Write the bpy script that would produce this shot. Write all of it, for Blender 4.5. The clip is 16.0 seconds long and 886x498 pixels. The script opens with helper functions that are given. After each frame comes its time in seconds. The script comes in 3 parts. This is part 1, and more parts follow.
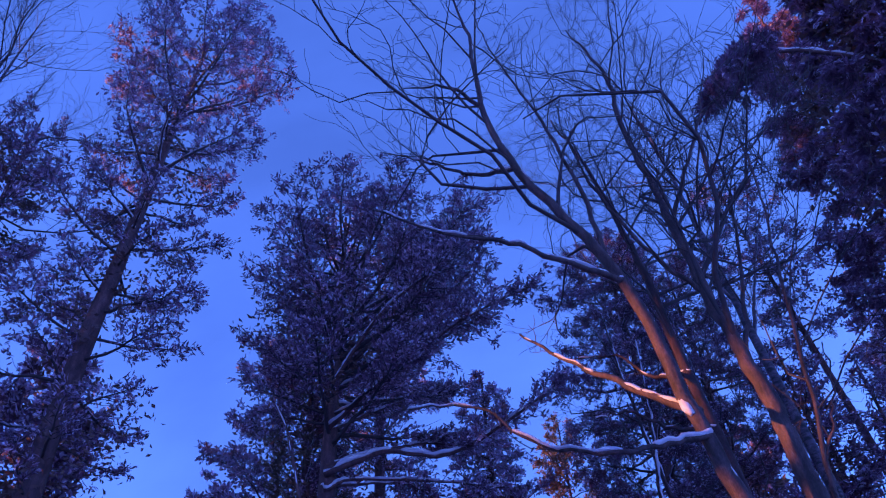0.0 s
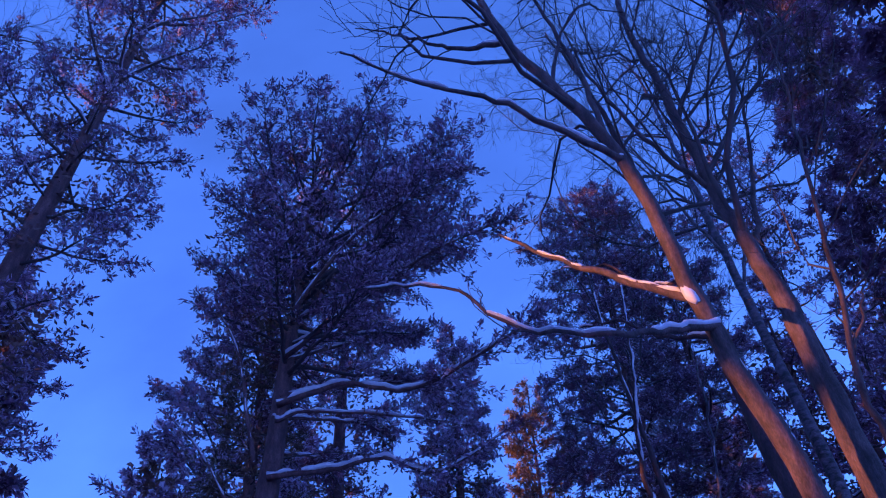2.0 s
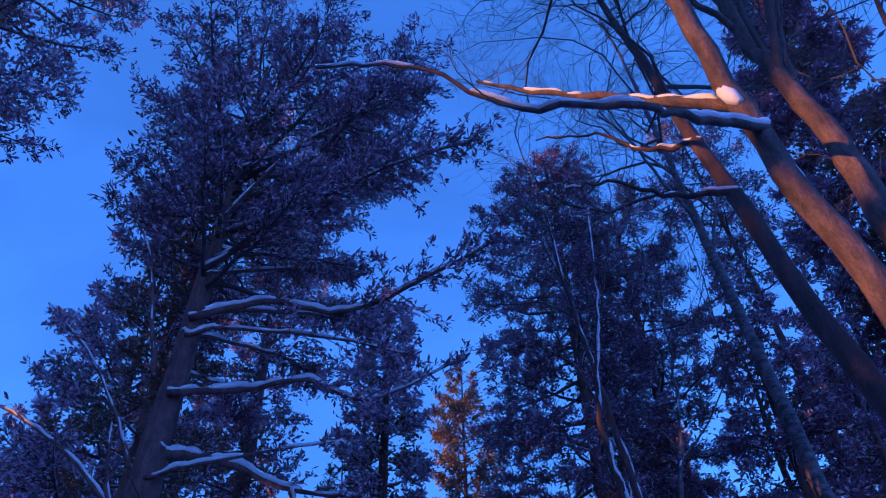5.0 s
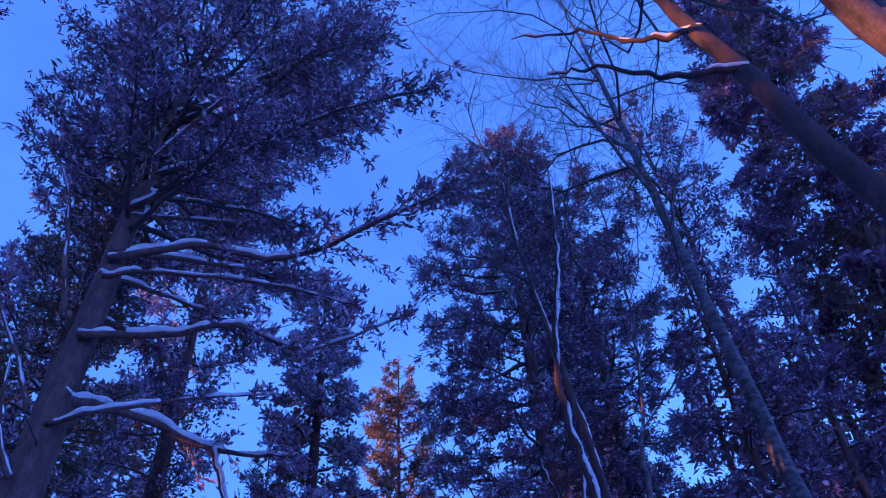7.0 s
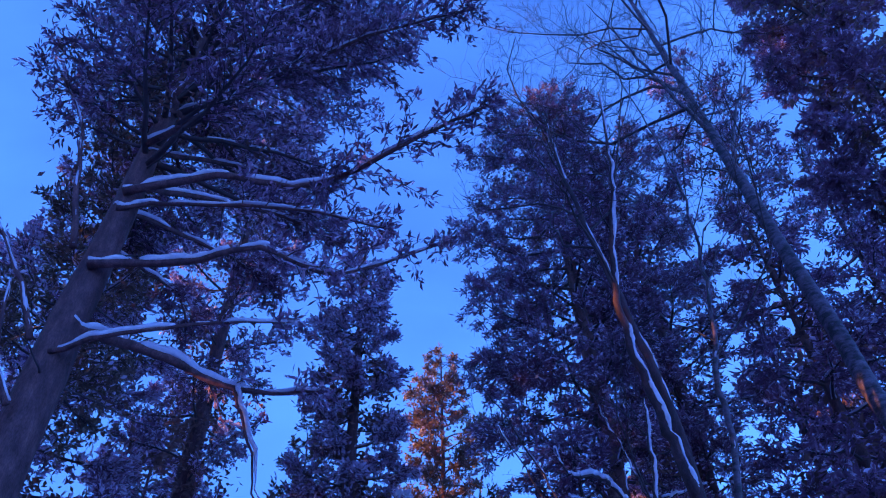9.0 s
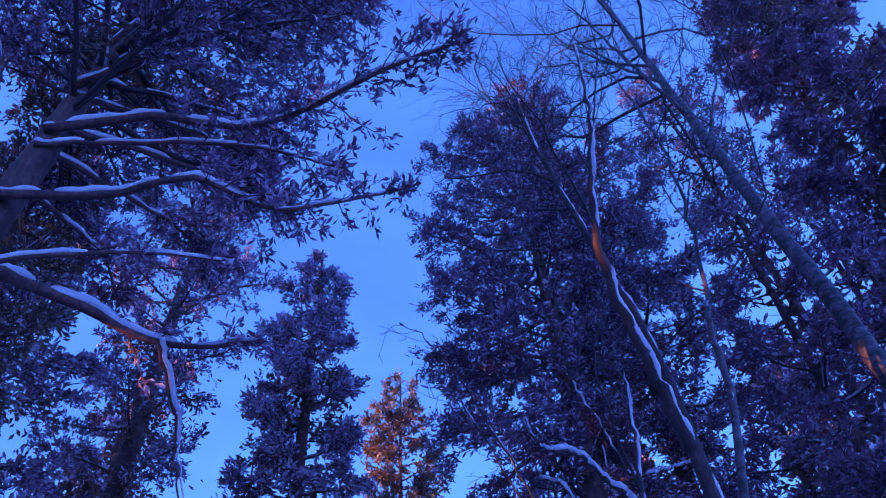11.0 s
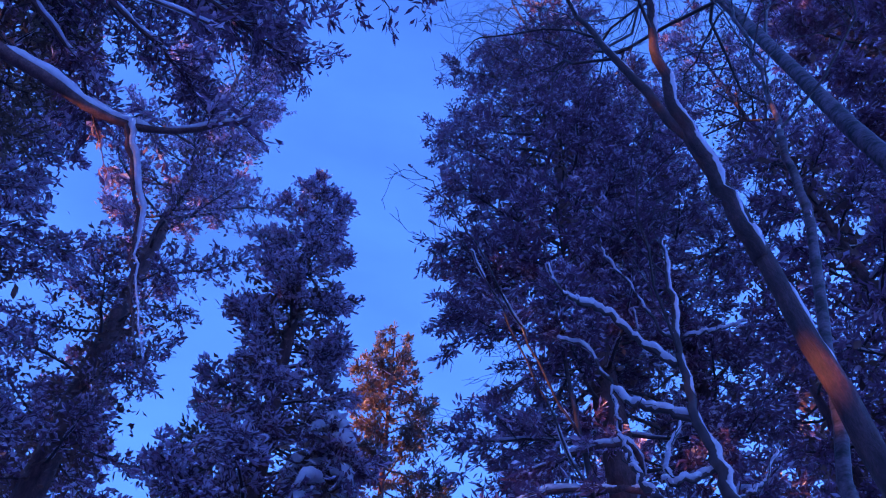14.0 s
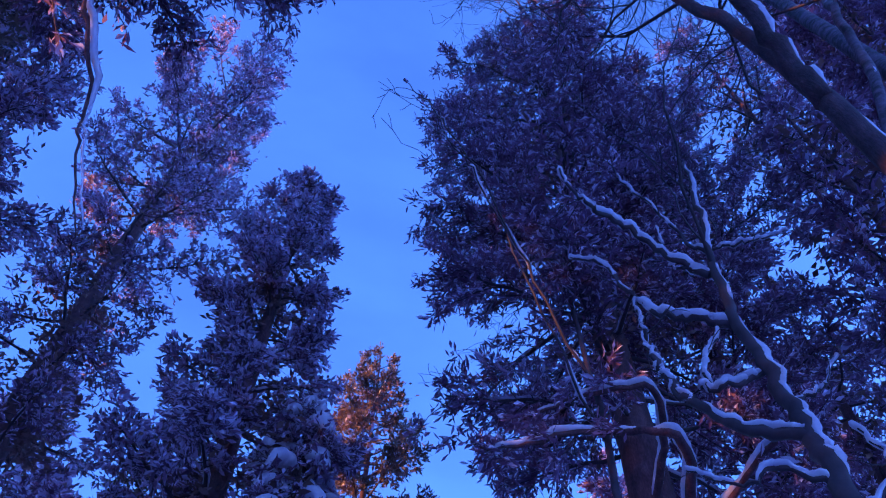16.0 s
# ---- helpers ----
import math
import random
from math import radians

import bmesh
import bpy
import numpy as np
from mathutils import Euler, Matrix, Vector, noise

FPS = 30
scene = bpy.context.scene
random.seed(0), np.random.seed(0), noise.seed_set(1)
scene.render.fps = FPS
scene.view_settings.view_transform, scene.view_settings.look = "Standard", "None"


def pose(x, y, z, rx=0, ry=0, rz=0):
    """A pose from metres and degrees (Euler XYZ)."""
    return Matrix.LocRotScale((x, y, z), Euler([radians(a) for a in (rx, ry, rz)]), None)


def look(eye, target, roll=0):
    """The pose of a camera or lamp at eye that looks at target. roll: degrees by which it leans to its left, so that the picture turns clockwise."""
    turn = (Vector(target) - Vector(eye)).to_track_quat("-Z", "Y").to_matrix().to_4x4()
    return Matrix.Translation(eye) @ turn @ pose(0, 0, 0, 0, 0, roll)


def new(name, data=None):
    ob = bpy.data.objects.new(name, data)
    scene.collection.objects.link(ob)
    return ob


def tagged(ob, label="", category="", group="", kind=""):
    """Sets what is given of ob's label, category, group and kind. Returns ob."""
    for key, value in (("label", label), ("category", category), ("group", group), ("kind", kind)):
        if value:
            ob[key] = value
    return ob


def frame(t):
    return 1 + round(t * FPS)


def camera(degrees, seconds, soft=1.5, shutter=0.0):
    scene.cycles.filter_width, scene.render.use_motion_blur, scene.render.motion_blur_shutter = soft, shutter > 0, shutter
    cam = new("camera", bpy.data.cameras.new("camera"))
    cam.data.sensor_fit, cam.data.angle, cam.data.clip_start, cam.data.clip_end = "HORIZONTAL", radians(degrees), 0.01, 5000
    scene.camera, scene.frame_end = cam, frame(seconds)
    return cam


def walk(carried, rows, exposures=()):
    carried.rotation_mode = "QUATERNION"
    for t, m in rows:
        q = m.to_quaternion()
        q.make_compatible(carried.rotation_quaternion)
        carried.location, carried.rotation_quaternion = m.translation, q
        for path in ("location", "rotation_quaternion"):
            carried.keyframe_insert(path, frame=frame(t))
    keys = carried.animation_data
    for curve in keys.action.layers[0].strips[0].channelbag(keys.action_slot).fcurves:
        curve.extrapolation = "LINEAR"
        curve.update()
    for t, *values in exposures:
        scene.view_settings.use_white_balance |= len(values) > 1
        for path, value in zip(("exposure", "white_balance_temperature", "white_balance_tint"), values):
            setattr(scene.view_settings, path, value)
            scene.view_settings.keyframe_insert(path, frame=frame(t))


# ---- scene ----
# ---------------------------------------------------------------- camera
cam = camera(55.6, 16.0, soft=1.15)
# seconds, eye x y z, turn to the left, tilt up, lean
PATH = [
    (0.0, 0.33, 0.0, 1.51, 6.45, 46.7, -5.07),
    (0.5, 0.297, 0.344, 1.604, 5.1, 47.74, -4.55),
    (1.0, 0.266, 0.729, 1.618, 0.77, 49.07, -7.11),
    (1.5, 0.209, 1.079, 1.625, 3.79, 48.57, -5.68),
    (2.0, 0.156, 1.434, 1.59, 4.33, 45.52, -3.11),
    (2.5, 0.142, 1.794, 1.577, 0.87, 44.5, -2.38),
    (3.0, 0.11, 2.168, 1.569, -0.86, 44.55, -3.5),
    (3.2, 0.088, 2.303, 1.567, 0.83, 44.5, -1.54),
    (5.3, -0.166, 3.68, 1.615, -1.9, 46.78, -1.79),
    (5.5, -0.163, 3.813, 1.619, -0.1, 45.72, -1.13),
    (6.0, -0.158, 4.156, 1.598, -0.34, 47.01, -0.1),
    (6.5, -0.184, 4.434, 1.624, -3.94, 47.21, -0.51),
    (7.0, -0.285, 4.738, 1.618, -8.19, 47.82, -3.85),
    (7.5, -0.249, 5.1, 1.652, -5.64, 47.59, -4.37),
    (8.0, -0.224, 5.467, 1.638, -2.16, 49.0, -3.07),
    (8.2, -0.216, 5.606, 1.633, -4.5, 47.92, -2.6),
    (10.3, -0.135, 7.144, 1.532, -3.13, 52.41, -1.06),
    (10.5, -0.126, 7.277, 1.555, -4.97, 51.52, -1.8),
    (11.0, -0.061, 7.704, 1.629, -8.46, 53.41, -4.53),
    (11.5, -0.115, 7.998, 1.617, -7.62, 53.82, -3.61),
    (12.0, -0.117, 8.365, 1.58, -5.76, 53.99, -0.93),
    (12.5, -0.071, 8.682, 1.617, -11.82, 54.24, -4.16),
    (13.0, 0.007, 9.007, 1.623, -14.21, 55.78, -6.91),
    (13.5, 0.072, 9.388, 1.624, -10.46, 53.62, -1.24),
    (14.0, 0.062, 9.736, 1.571, -8.22, 54.39, 0.84),
    (14.5, 0.09, 10.05, 1.589, -14.73, 54.38, -1.85),
    (15.0, 0.15, 10.442, 1.553, -18.24, 57.49, -5.6),
    (15.5, 0.233, 10.817, 1.635, -12.46, 56.99, -2.99),
    (16.0, 0.244, 11.2, 1.62, -9.56, 58.84, 1.16),
]


def aim(x, y, z, yaw, tilt, lean):
    a, b = radians(yaw), radians(tilt)
    way = Vector((-math.sin(a) * math.cos(b), math.cos(a) * math.cos(b), math.sin(b)))
    eye = Vector((x, y, z))
    return look(eye, eye + way, lean)


walk(cam, [(row[0], aim(*row[1:])) for row in PATH], exposures=[(0.0, 3.23, 7000.0, 52.0), (1.0, 3.23, 6850.0, 46.0), (1.5, 3.23, 6850.0, 50.0), (2.0, 3.23, 6700.0, 42.0), (2.5, 3.23, 6800.0, 46.0), (3.0, 3.21, 6550.0, 30.0), (6.3, 3.41, 6400.0, 17.0), (7.0, 3.69, 6600.0, 36.0), (7.5, 3.75, 6750.0, 44.0), (8.0, 3.75, 6500.0, 27.0), (11.0, 3.89, 6500.0, 42.0), (16.0, 3.87, 6500.0, 40.0)])

# ---------------------------------------------------------------- sky and low evening sun
SUN_AZ, SUN_EL = 250.0, 4.0          # degrees clockwise from +y, degrees up
world = bpy.data.worlds.new("evening_sky")
scene.world = world
world.use_nodes = True
wn = world.node_tree.nodes
sky = wn.new("ShaderNodeTexSky")
sky.sky_type = "NISHITA"
sky.sun_disc = False
sky.sun_elevation = radians(SUN_EL)
sky.sun_rotation = radians(SUN_AZ)
sky.air_density, sky.dust_density, sky.ozone_density = 0.32, 0.0, 4.0
wn["Background"].inputs["Strength"].default_value = 0.15
wl = world.node_tree.links
sky_way, sky_map, haze = wn.new("ShaderNodeTexCoord"), wn.new("ShaderNodeMapping"), wn.new("ShaderNodeTexNoise")
sky_map.inputs["Scale"].default_value = (1.4, 3.2, 2.4)
haze.inputs["Scale"].default_value, haze.inputs["Detail"].default_value = 2.6, 5.0
wl.new(sky_way.outputs["Generated"], sky_map.inputs["Vector"])
wl.new(sky_map.outputs["Vector"], haze.inputs["Vector"])
veil = wn.new("ShaderNodeMapRange")                       # thin high cloud
veil.inputs["From Min"].default_value, veil.inputs["From Max"].default_value = 0.35, 0.75
veil.inputs["To Min"].default_value, veil.inputs["To Max"].default_value = 0.93, 1.22
wl.new(haze.outputs["Fac"], veil.inputs["Value"])
clouded = wn.new("ShaderNodeVectorMath")
clouded.operation = "SCALE"
wl.new(sky.outputs["Color"], clouded.inputs[0])
wl.new(veil.outputs["Result"], clouded.inputs["Scale"])
wl.new(clouded.outputs["Vector"], wn["Background"].inputs["Color"])

sun = new("sun", bpy.data.lights.new("sun", "SUN"))
sun.data.energy, sun.data.angle, sun.data.color = 0.85, radians(0.5), (1.0, 0.54, 0.14)
sa, se = radians(SUN_AZ), radians(SUN_EL)
sun_from = Vector((math.sin(sa) * math.cos(se), math.cos(sa) * math.cos(se), math.sin(se)))
sun.matrix_world = look(sun_from * 60, (0, 0, 0))


# ---------------------------------------------------------------- materials
def material(name, rough, spec=0.3):
    m = bpy.data.materials.new(name)
    m.use_nodes = True
    b = m.node_tree.nodes["Principled BSDF"]
    b.inputs["Roughness"].default_value = rough
    b.inputs["Specular IOR Level"].default_value = spec
    return m, m.node_tree.nodes, m.node_tree.links, b


def ramp(nodes, stops):
    r = nodes.new("ShaderNodeValToRGB")
    e = r.color_ramp.elements
    while len(e) < len(stops):
        e.new(0.5)
    for k, (at, col) in zip(e, stops):
        k.position, k.color = at, (*col, 1)
    return r


def textured(name, rough, stops, scale, stretch=(1, 1, 1), bump=0.0, detail=6.0, fine=None, spec=0.3, jitter=0.0, through_light=0.0):
    m, n, l, b = material(name, rough, spec)
    tc, mp = n.new("ShaderNodeTexCoord"), n.new("ShaderNodeMapping")
    mp.inputs["Scale"].default_value = stretch
    l.new(tc.outputs["Object"], mp.inputs["Vector"])
    nz = n.new("ShaderNodeTexNoise")
    nz.inputs["Scale"].default_value, nz.inputs["Detail"].default_value = scale, detail
    nz.inputs["Roughness"].default_value = 0.65
    l.new(mp.outputs["Vector"], nz.inputs["Vector"])
    value = nz.outputs["Fac"]
    if jitter:
        geo, mix = n.new("ShaderNodeNewGeometry"), n.new("ShaderNodeMath")
        mix.operation = "MULTIPLY_ADD"
        mix.inputs[1].default_value, mix.inputs[2].default_value = jitter, -jitter / 2
        l.new(geo.outputs["Random Per Island"], mix.inputs[0])
        add = n.new("ShaderNodeMath")
        l.new(value, add.inputs[0])
        l.new(mix.outputs[0], add.inputs[1])
        value = add.outputs[0]
    r = ramp(n, stops)
    l.new(value, r.inputs["Fac"])
    colour = r.outputs["Color"]
    if fine:
        n2 = n.new("ShaderNodeTexNoise")
        n2.inputs["Scale"].default_value, n2.inputs["Detail"].default_value = fine, 3.0
        l.new(mp.outputs["Vector"], n2.inputs["Vector"])
        r2 = ramp(n, [(0.3, (0.6, 0.6, 0.6)), (0.7, (1.15, 1.15, 1.15))])
        l.new(n2.outputs["Fac"], r2.inputs["Fac"])
        mx = n.new("ShaderNodeMix")
        mx.data_type, mx.blend_type = "RGBA", "MULTIPLY"
        mx.inputs["Factor"].default_value = 1.0
        l.new(colour, mx.inputs["A"])
        l.new(r2.outputs["Color"], mx.inputs["B"])
        colour = mx.outputs["Result"]
    l.new(colour, b.inputs["Base Color"])
    if through_light:
        tr, ms = n.new("ShaderNodeBsdfTranslucent"), n.new("ShaderNodeMixShader")
        ms.inputs["Fac"].default_value = through_light
        l.new(colour, tr.inputs["Color"])
        l.new(b.outputs["BSDF"], ms.inputs[1])
        l.new(tr.outputs["BSDF"], ms.inputs[2])
        l.new(ms.outputs["Shader"], n["Material Output"].inputs["Surface"])
    if bump:
        bp = n.new("ShaderNodeBump")
        bp.inputs["Strength"].default_value, bp.inputs["Distance"].default_value = bump, 0.02
        l.new(nz.outputs["Fac"], bp.inputs["Height"])
        l.new(bp.outputs["Normal"], b.inputs["Normal"])
    return m


# snow greyed below its own white: shade of absent canopy is in the colour
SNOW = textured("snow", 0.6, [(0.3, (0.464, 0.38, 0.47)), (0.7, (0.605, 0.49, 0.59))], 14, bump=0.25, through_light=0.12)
# snow on needles, a brighter copy; its lavender stands in for blue dusk light
DUSK_TINT_SNOW = textured("dusk_tinted_needle_snow", 0.6, [(0.3, (0.605, 0.44, 0.60)), (0.7, (0.778, 0.59, 0.75))], 14, bump=0.25, through_light=0.35)
# violet cast of the dusk light is put into the needle colours too
NEEDLES = textured("pine_needles", 0.55, [(0.22, (0.125, 0.049, 0.090)), (0.48, (0.205, 0.083, 0.146)), (0.64, (0.356, 0.165, 0.26)), (0.85, (0.792, 0.46, 0.60))],
                   1.3, jitter=0.5, through_light=0.46)
NEEDLES_DARK = textured("spruce_needles", 0.6, [(0.25, (0.152, 0.058, 0.110)), (0.55, (0.238, 0.096, 0.172)), (0.85, (0.488, 0.25, 0.37))],
                        1.6, jitter=0.3, through_light=0.52)
NEEDLES_INNER = textured("brown_inner_needles", 0.7, [(0.25, (0.116, 0.046, 0.046)), (0.5, (0.172, 0.070, 0.070)), (0.75, (0.251, 0.105, 0.095))],
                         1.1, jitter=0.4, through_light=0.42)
NEEDLES_BROWN = textured("browned_needles", 0.6, [(0.2, (0.096, 0.050, 0.042)), (0.5, (0.168, 0.090, 0.074)), (0.8, (0.264, 0.148, 0.122))],
                         1.3, jitter=0.5, through_light=0.4)
PINE_BARK = textured("pine_bark", 0.85, [(0.3, (0.054, 0.017, 0.023)), (0.5, (0.114, 0.038, 0.046)), (0.72, (0.216, 0.075, 0.082))],
                     5, (2.2, 2.2, 0.7), bump=0.9, fine=45)
ASPEN_BARK = textured("aspen_bark", 0.8, [(0.32, (0.024, 0.010, 0.014)), (0.48, (0.070, 0.031, 0.039)), (0.72, (0.156, 0.072, 0.084))],
                      7, (1.6, 1.6, 0.5), bump=1.0, fine=70)
BIRCH_BARK = textured("birch_bark", 0.6, [(0.42, (0.022, 0.012, 0.018)), (0.52, (0.090, 0.047, 0.070)), (0.8, (0.216, 0.125, 0.172))],
                      5, (1.2, 1.2, 2.6), bump=0.5, fine=30)
# slightly darker and redder than the aspen bark
DARK_BARK = textured("dark_red_bark", 0.8, [(0.3, (0.019, 0.007, 0.011)), (0.5, (0.053, 0.018, 0.026)), (0.75, (0.126, 0.045, 0.056))],
                     7, (1.8, 1.8, 0.5), bump=1.0, fine=70)
TWIG = textured("twig_bark", 0.8, [(0.3, (0.030, 0.015, 0.020)), (0.7, (0.074, 0.038, 0.050))], 6, bump=0.2)


# ---------------------------------------------------------------- mesh helpers
class Geo:
    """Vertices with quads and triangles, gathered before they become one mesh."""

    def __init__(self):
        self.v, self.q, self.t, self.n = [], [], [], 0

    def add(self, v, q=None, t=None):
        if q is not None and len(q):
            self.q.append(np.asarray(q) + self.n)
        if t is not None and len(t):
            self.t.append(np.asarray(t) + self.n)
        self.v.append(np.asarray(v, float).reshape(-1, 3))
        self.n += len(self.v[-1])

    def mesh(self, name, mat):
        me = bpy.data.meshes.new(name)
        v = np.concatenate(self.v) if self.v else np.zeros((0, 3))
        q = np.concatenate(self.q) if self.q else np.zeros((0, 4), int)
        t = np.concatenate(self.t) if self.t else np.zeros((0, 3), int)
        me.vertices.add(len(v))
        me.vertices.foreach_set("co", v.ravel())
        me.loops.add(4 * len(q) + 3 * len(t))
        me.loops.foreach_set("vertex_index", np.concatenate([q.ravel(), t.ravel()]).astype(np.int32))
        me.polygons.add(len(q) + len(t))
        starts = np.concatenate([np.arange(len(q)) * 4, 4 * len(q) + np.arange(len(t)) * 3])
        me.polygons.foreach_set("loop_start", starts.astype(np.int32))
        me.polygons.foreach_set("use_smooth", np.ones(len(q) + len(t), bool))
        me.update(calc_edges=True)
        me.materials.append(mat)
        return me


def unit(a):
    a = np.asarray(a, float)
    return a / (np.linalg.norm(a, axis=-1, keepdims=True) + 1e-12)


def smooth(points, per=5):
    """A soft curve through a few points (x, y, z or x, y, z, r)."""
    p = np.asarray(points, float)
    p = np.vstack([2 * p[0] - p[1], p, 2 * p[-1] - p[-2]])
    out = []
    for i in range(1, len(p) - 2):
        for s in np.arange(per) / per:
            a, b, c, d = p[i - 1], p[i], p[i + 1], p[i + 2]
            out.append(0.5 * (2 * b + (c - a) * s + (2 * a - 5 * b + 4 * c - d) * s * s + (3 * b - a - 3 * c + d) * s ** 3))
    out.append(p[-2])
    return np.array(out)


def tube(g, pts, radii, sides=6, rough=0.0, rng=None, squash=1.0):
    """A round, tapered rod along pts."""
    pts, radii = np.asarray(pts, float), np.asarray(radii, float)
    tan = unit(np.gradient(pts, axis=0))
    ref = np.array([0.0, 0, 1]) if abs(tan[0][2]) < 0.8 else np.array([1.0, 0, 0])
    u = unit(np.cross(tan, ref))
    w = np.cross(u, tan)
    ang = np.arange(sides) * 2 * np.pi / sides
    r = radii[:, None] * np.ones(sides)
    if rough and rng is not None:
        r = r * (1 + rough * rng.standard_normal(r.shape))
    ring = pts[:, None] + r[..., None] * (np.cos(ang)[None, :, None] * u[:, None] + squash * np.sin(ang)[None, :, None] * w[:, None])
    m, k = len(pts), sides
    i, j = np.meshgrid(np.arange(m - 1), np.arange(k), indexing="ij")
    a, b = i * k + j, i * k + (j + 1) % k
    q = np.stack([a, b, b + k, a + k], -1).reshape(-1, 4)
    v = np.vstack([ring.reshape(-1, 3), pts[-1] + tan[-1] * radii[-1], pts[0]])
    e, s = m * k, m * k + 1
    jj = np.arange(k)
    cap = np.stack([(m - 1) * k + jj, (m - 1) * k + (jj + 1) % k, np.full(k, e)], -1)
    cap0 = np.stack([(jj + 1) % k, jj, np.full(k, s)], -1)
    g.add(v, q, np.vstack([cap, cap0]))


class Rods:
    """Thin twigs of a few points each, turned into geometry all at once."""

    def __init__(self):
        self.kept = {}

    def add(self, pts, radii, sides):
        self.kept.setdefault((len(pts), sides), []).append((pts, radii))

    def into(self, g):
        for (m, k), rods in self.kept.items():
            P = np.array([r[0] for r in rods])
            R = np.array([r[1] for r in rods])
            n = len(P)
            tan = unit(np.gradient(P, axis=1))
            ref = np.where(np.abs(tan[:, :1, 2:]) < 0.8, [[[0.0, 0, 1]]], [[[1.0, 0, 0]]])
            u = unit(np.cross(tan, np.broadcast_to(ref, tan.shape)))
            w = np.cross(u, tan)
            a = np.arange(k) * 2 * np.pi / k
            ring = P[:, :, None] + R[:, :, None, None] * (np.cos(a)[:, None] * u[:, :, None] + np.sin(a)[:, None] * w[:, :, None])
            i, j = np.meshgrid(np.arange(m - 1), np.arange(k), indexing="ij")
            p, q = i * k + j, i * k + (j + 1) % k
            quad = np.stack([p, q, q + k, p + k], -1).reshape(-1, 4)
            g.add(ring.reshape(-1, 3), (np.arange(n)[:, None, None] * m * k + quad[None]).reshape(-1, 4))
        self.kept = {}


def sprays(g, pos, way, length, width, rng, flat=0.55):
    """Many small pointed tufts, each a slim folded spike."""
    n = len(pos)
    if not n:
        return
    d = unit(way)
    u = unit(np.cross(d, rng.standard_normal((n, 3))))
    w = np.cross(d, u)
    L, W = np.asarray(length)[:, None], np.asarray(width)[:, None]
    mid = pos + d * L * 0.55
    v = np.stack([pos, mid + u * W + w * W * flat * 0.5, mid - u * W + w * W * flat * 0.5, pos + d * L - w * W * flat * 0.5], 1).reshape(-1, 3)
    base = np.arange(n)[:, None, None] * 4
    t = np.array([[0, 1, 3], [0, 3, 2]])[None]
    g.add(v, None, (base + t).reshape(-1, 3))


def snow_cap(g, pts, radii, rng, gaps=0.25, thick=1.0):
    """Snow lying along the upper side of a limb, thick and thin by turns."""
    pts, radii = np.asarray(pts, float), np.asarray(radii, float)
    steps = np.linspace(0, len(pts) - 1, len(pts) * 3)
    idx = np.arange(len(pts))
    p = np.stack([np.interp(steps, idx, pts[:, i]) for i in range(3)], -1)
    r = np.interp(steps, idx, radii)
    ph = rng.uniform(0, 6.28, 3)
    dist = steps * np.linalg.norm(pts[-1] - pts[0]) / len(pts)
    amount = 0.62 + 0.3 * np.sin(dist * 5.1 + ph[0]) + 0.28 * np.sin(dist * 11.3 + ph[1]) + 0.2 * np.sin(dist * 23 + ph[2]) - gaps
    amount = np.clip(amount, 0, 1.2)
    tan = unit(np.gradient(p, axis=0))
    amount *= np.clip(1.3 - np.abs(tan[:, 2]), 0, 1)
    h = (0.022 + 1.5 * r) * amount * thick
    i = 0
    while i < len(p):
        if h[i] <= 0.006:
            i += 1
            continue
        j = i
        while j < len(p) and h[j] > 0.006:
            j += 1
        if j - i >= 3:
            seg = slice(i, j)
            side = r[seg] * 1.08 + 0.005 + 0.007 * thick
            up = p[seg] + np.stack([0 * h[seg], 0 * h[seg], r[seg] * 0.4 + h[seg] * 0.5], -1)
            rad = np.maximum(side * np.minimum(1, 0.5 + amount[seg]), 0.008)
            tube(g, up, rad, 7, 0.05, rng, squash=float(np.clip(np.mean(h[seg] / (rad + 1e-6)) * 0.7, 0.5, 1.6)))
        i = j


WINDWARD = np.array([0.75, -0.66, 0.0])


def plaster(g, pts, radii, rng, amount=1.0):
    """Snow blown against the windward side of an upright stem, thick and thin by turns."""
    pts, radii = np.asarray(pts, float), np.asarray(radii, float)
    steps = np.linspace(0, len(pts) - 1, len(pts) * 4)
    idx = np.arange(len(pts))
    p = np.stack([np.interp(steps, idx, pts[:, i]) for i in range(3)], -1)
    r = np.interp(steps, idx, radii)
    length = np.concatenate([[0], np.cumsum(np.linalg.norm(np.diff(p, axis=0), axis=1))])
    ph = rng.uniform(0, 6.28, 3)
    h = 0.66 + 0.22 * np.sin(length * 2.9 + ph[0]) + 0.20 * np.sin(length * 8.7 + ph[1]) + 0.14 * np.sin(length * 21 + ph[2])
    h = np.clip(h * amount, 0, 1.1)
    rad = (0.010 + 0.42 * r) * h
    p = p + WINDWARD * (0.004 + 0.62 * r)[:, None]
    i = 0
    while i < len(p):
        j = i
        while j < len(p) and h[j] > 0.38:
            j += 1
        if j - i >= 4:
            ends = np.minimum(1, (np.minimum(np.arange(j - i), np.arange(j - i)[::-1]) + 0.5) / 2.5)
            tube(g, p[i:j], rad[i:j] * ends, 8, 0.15, rng)
        i = j + 1


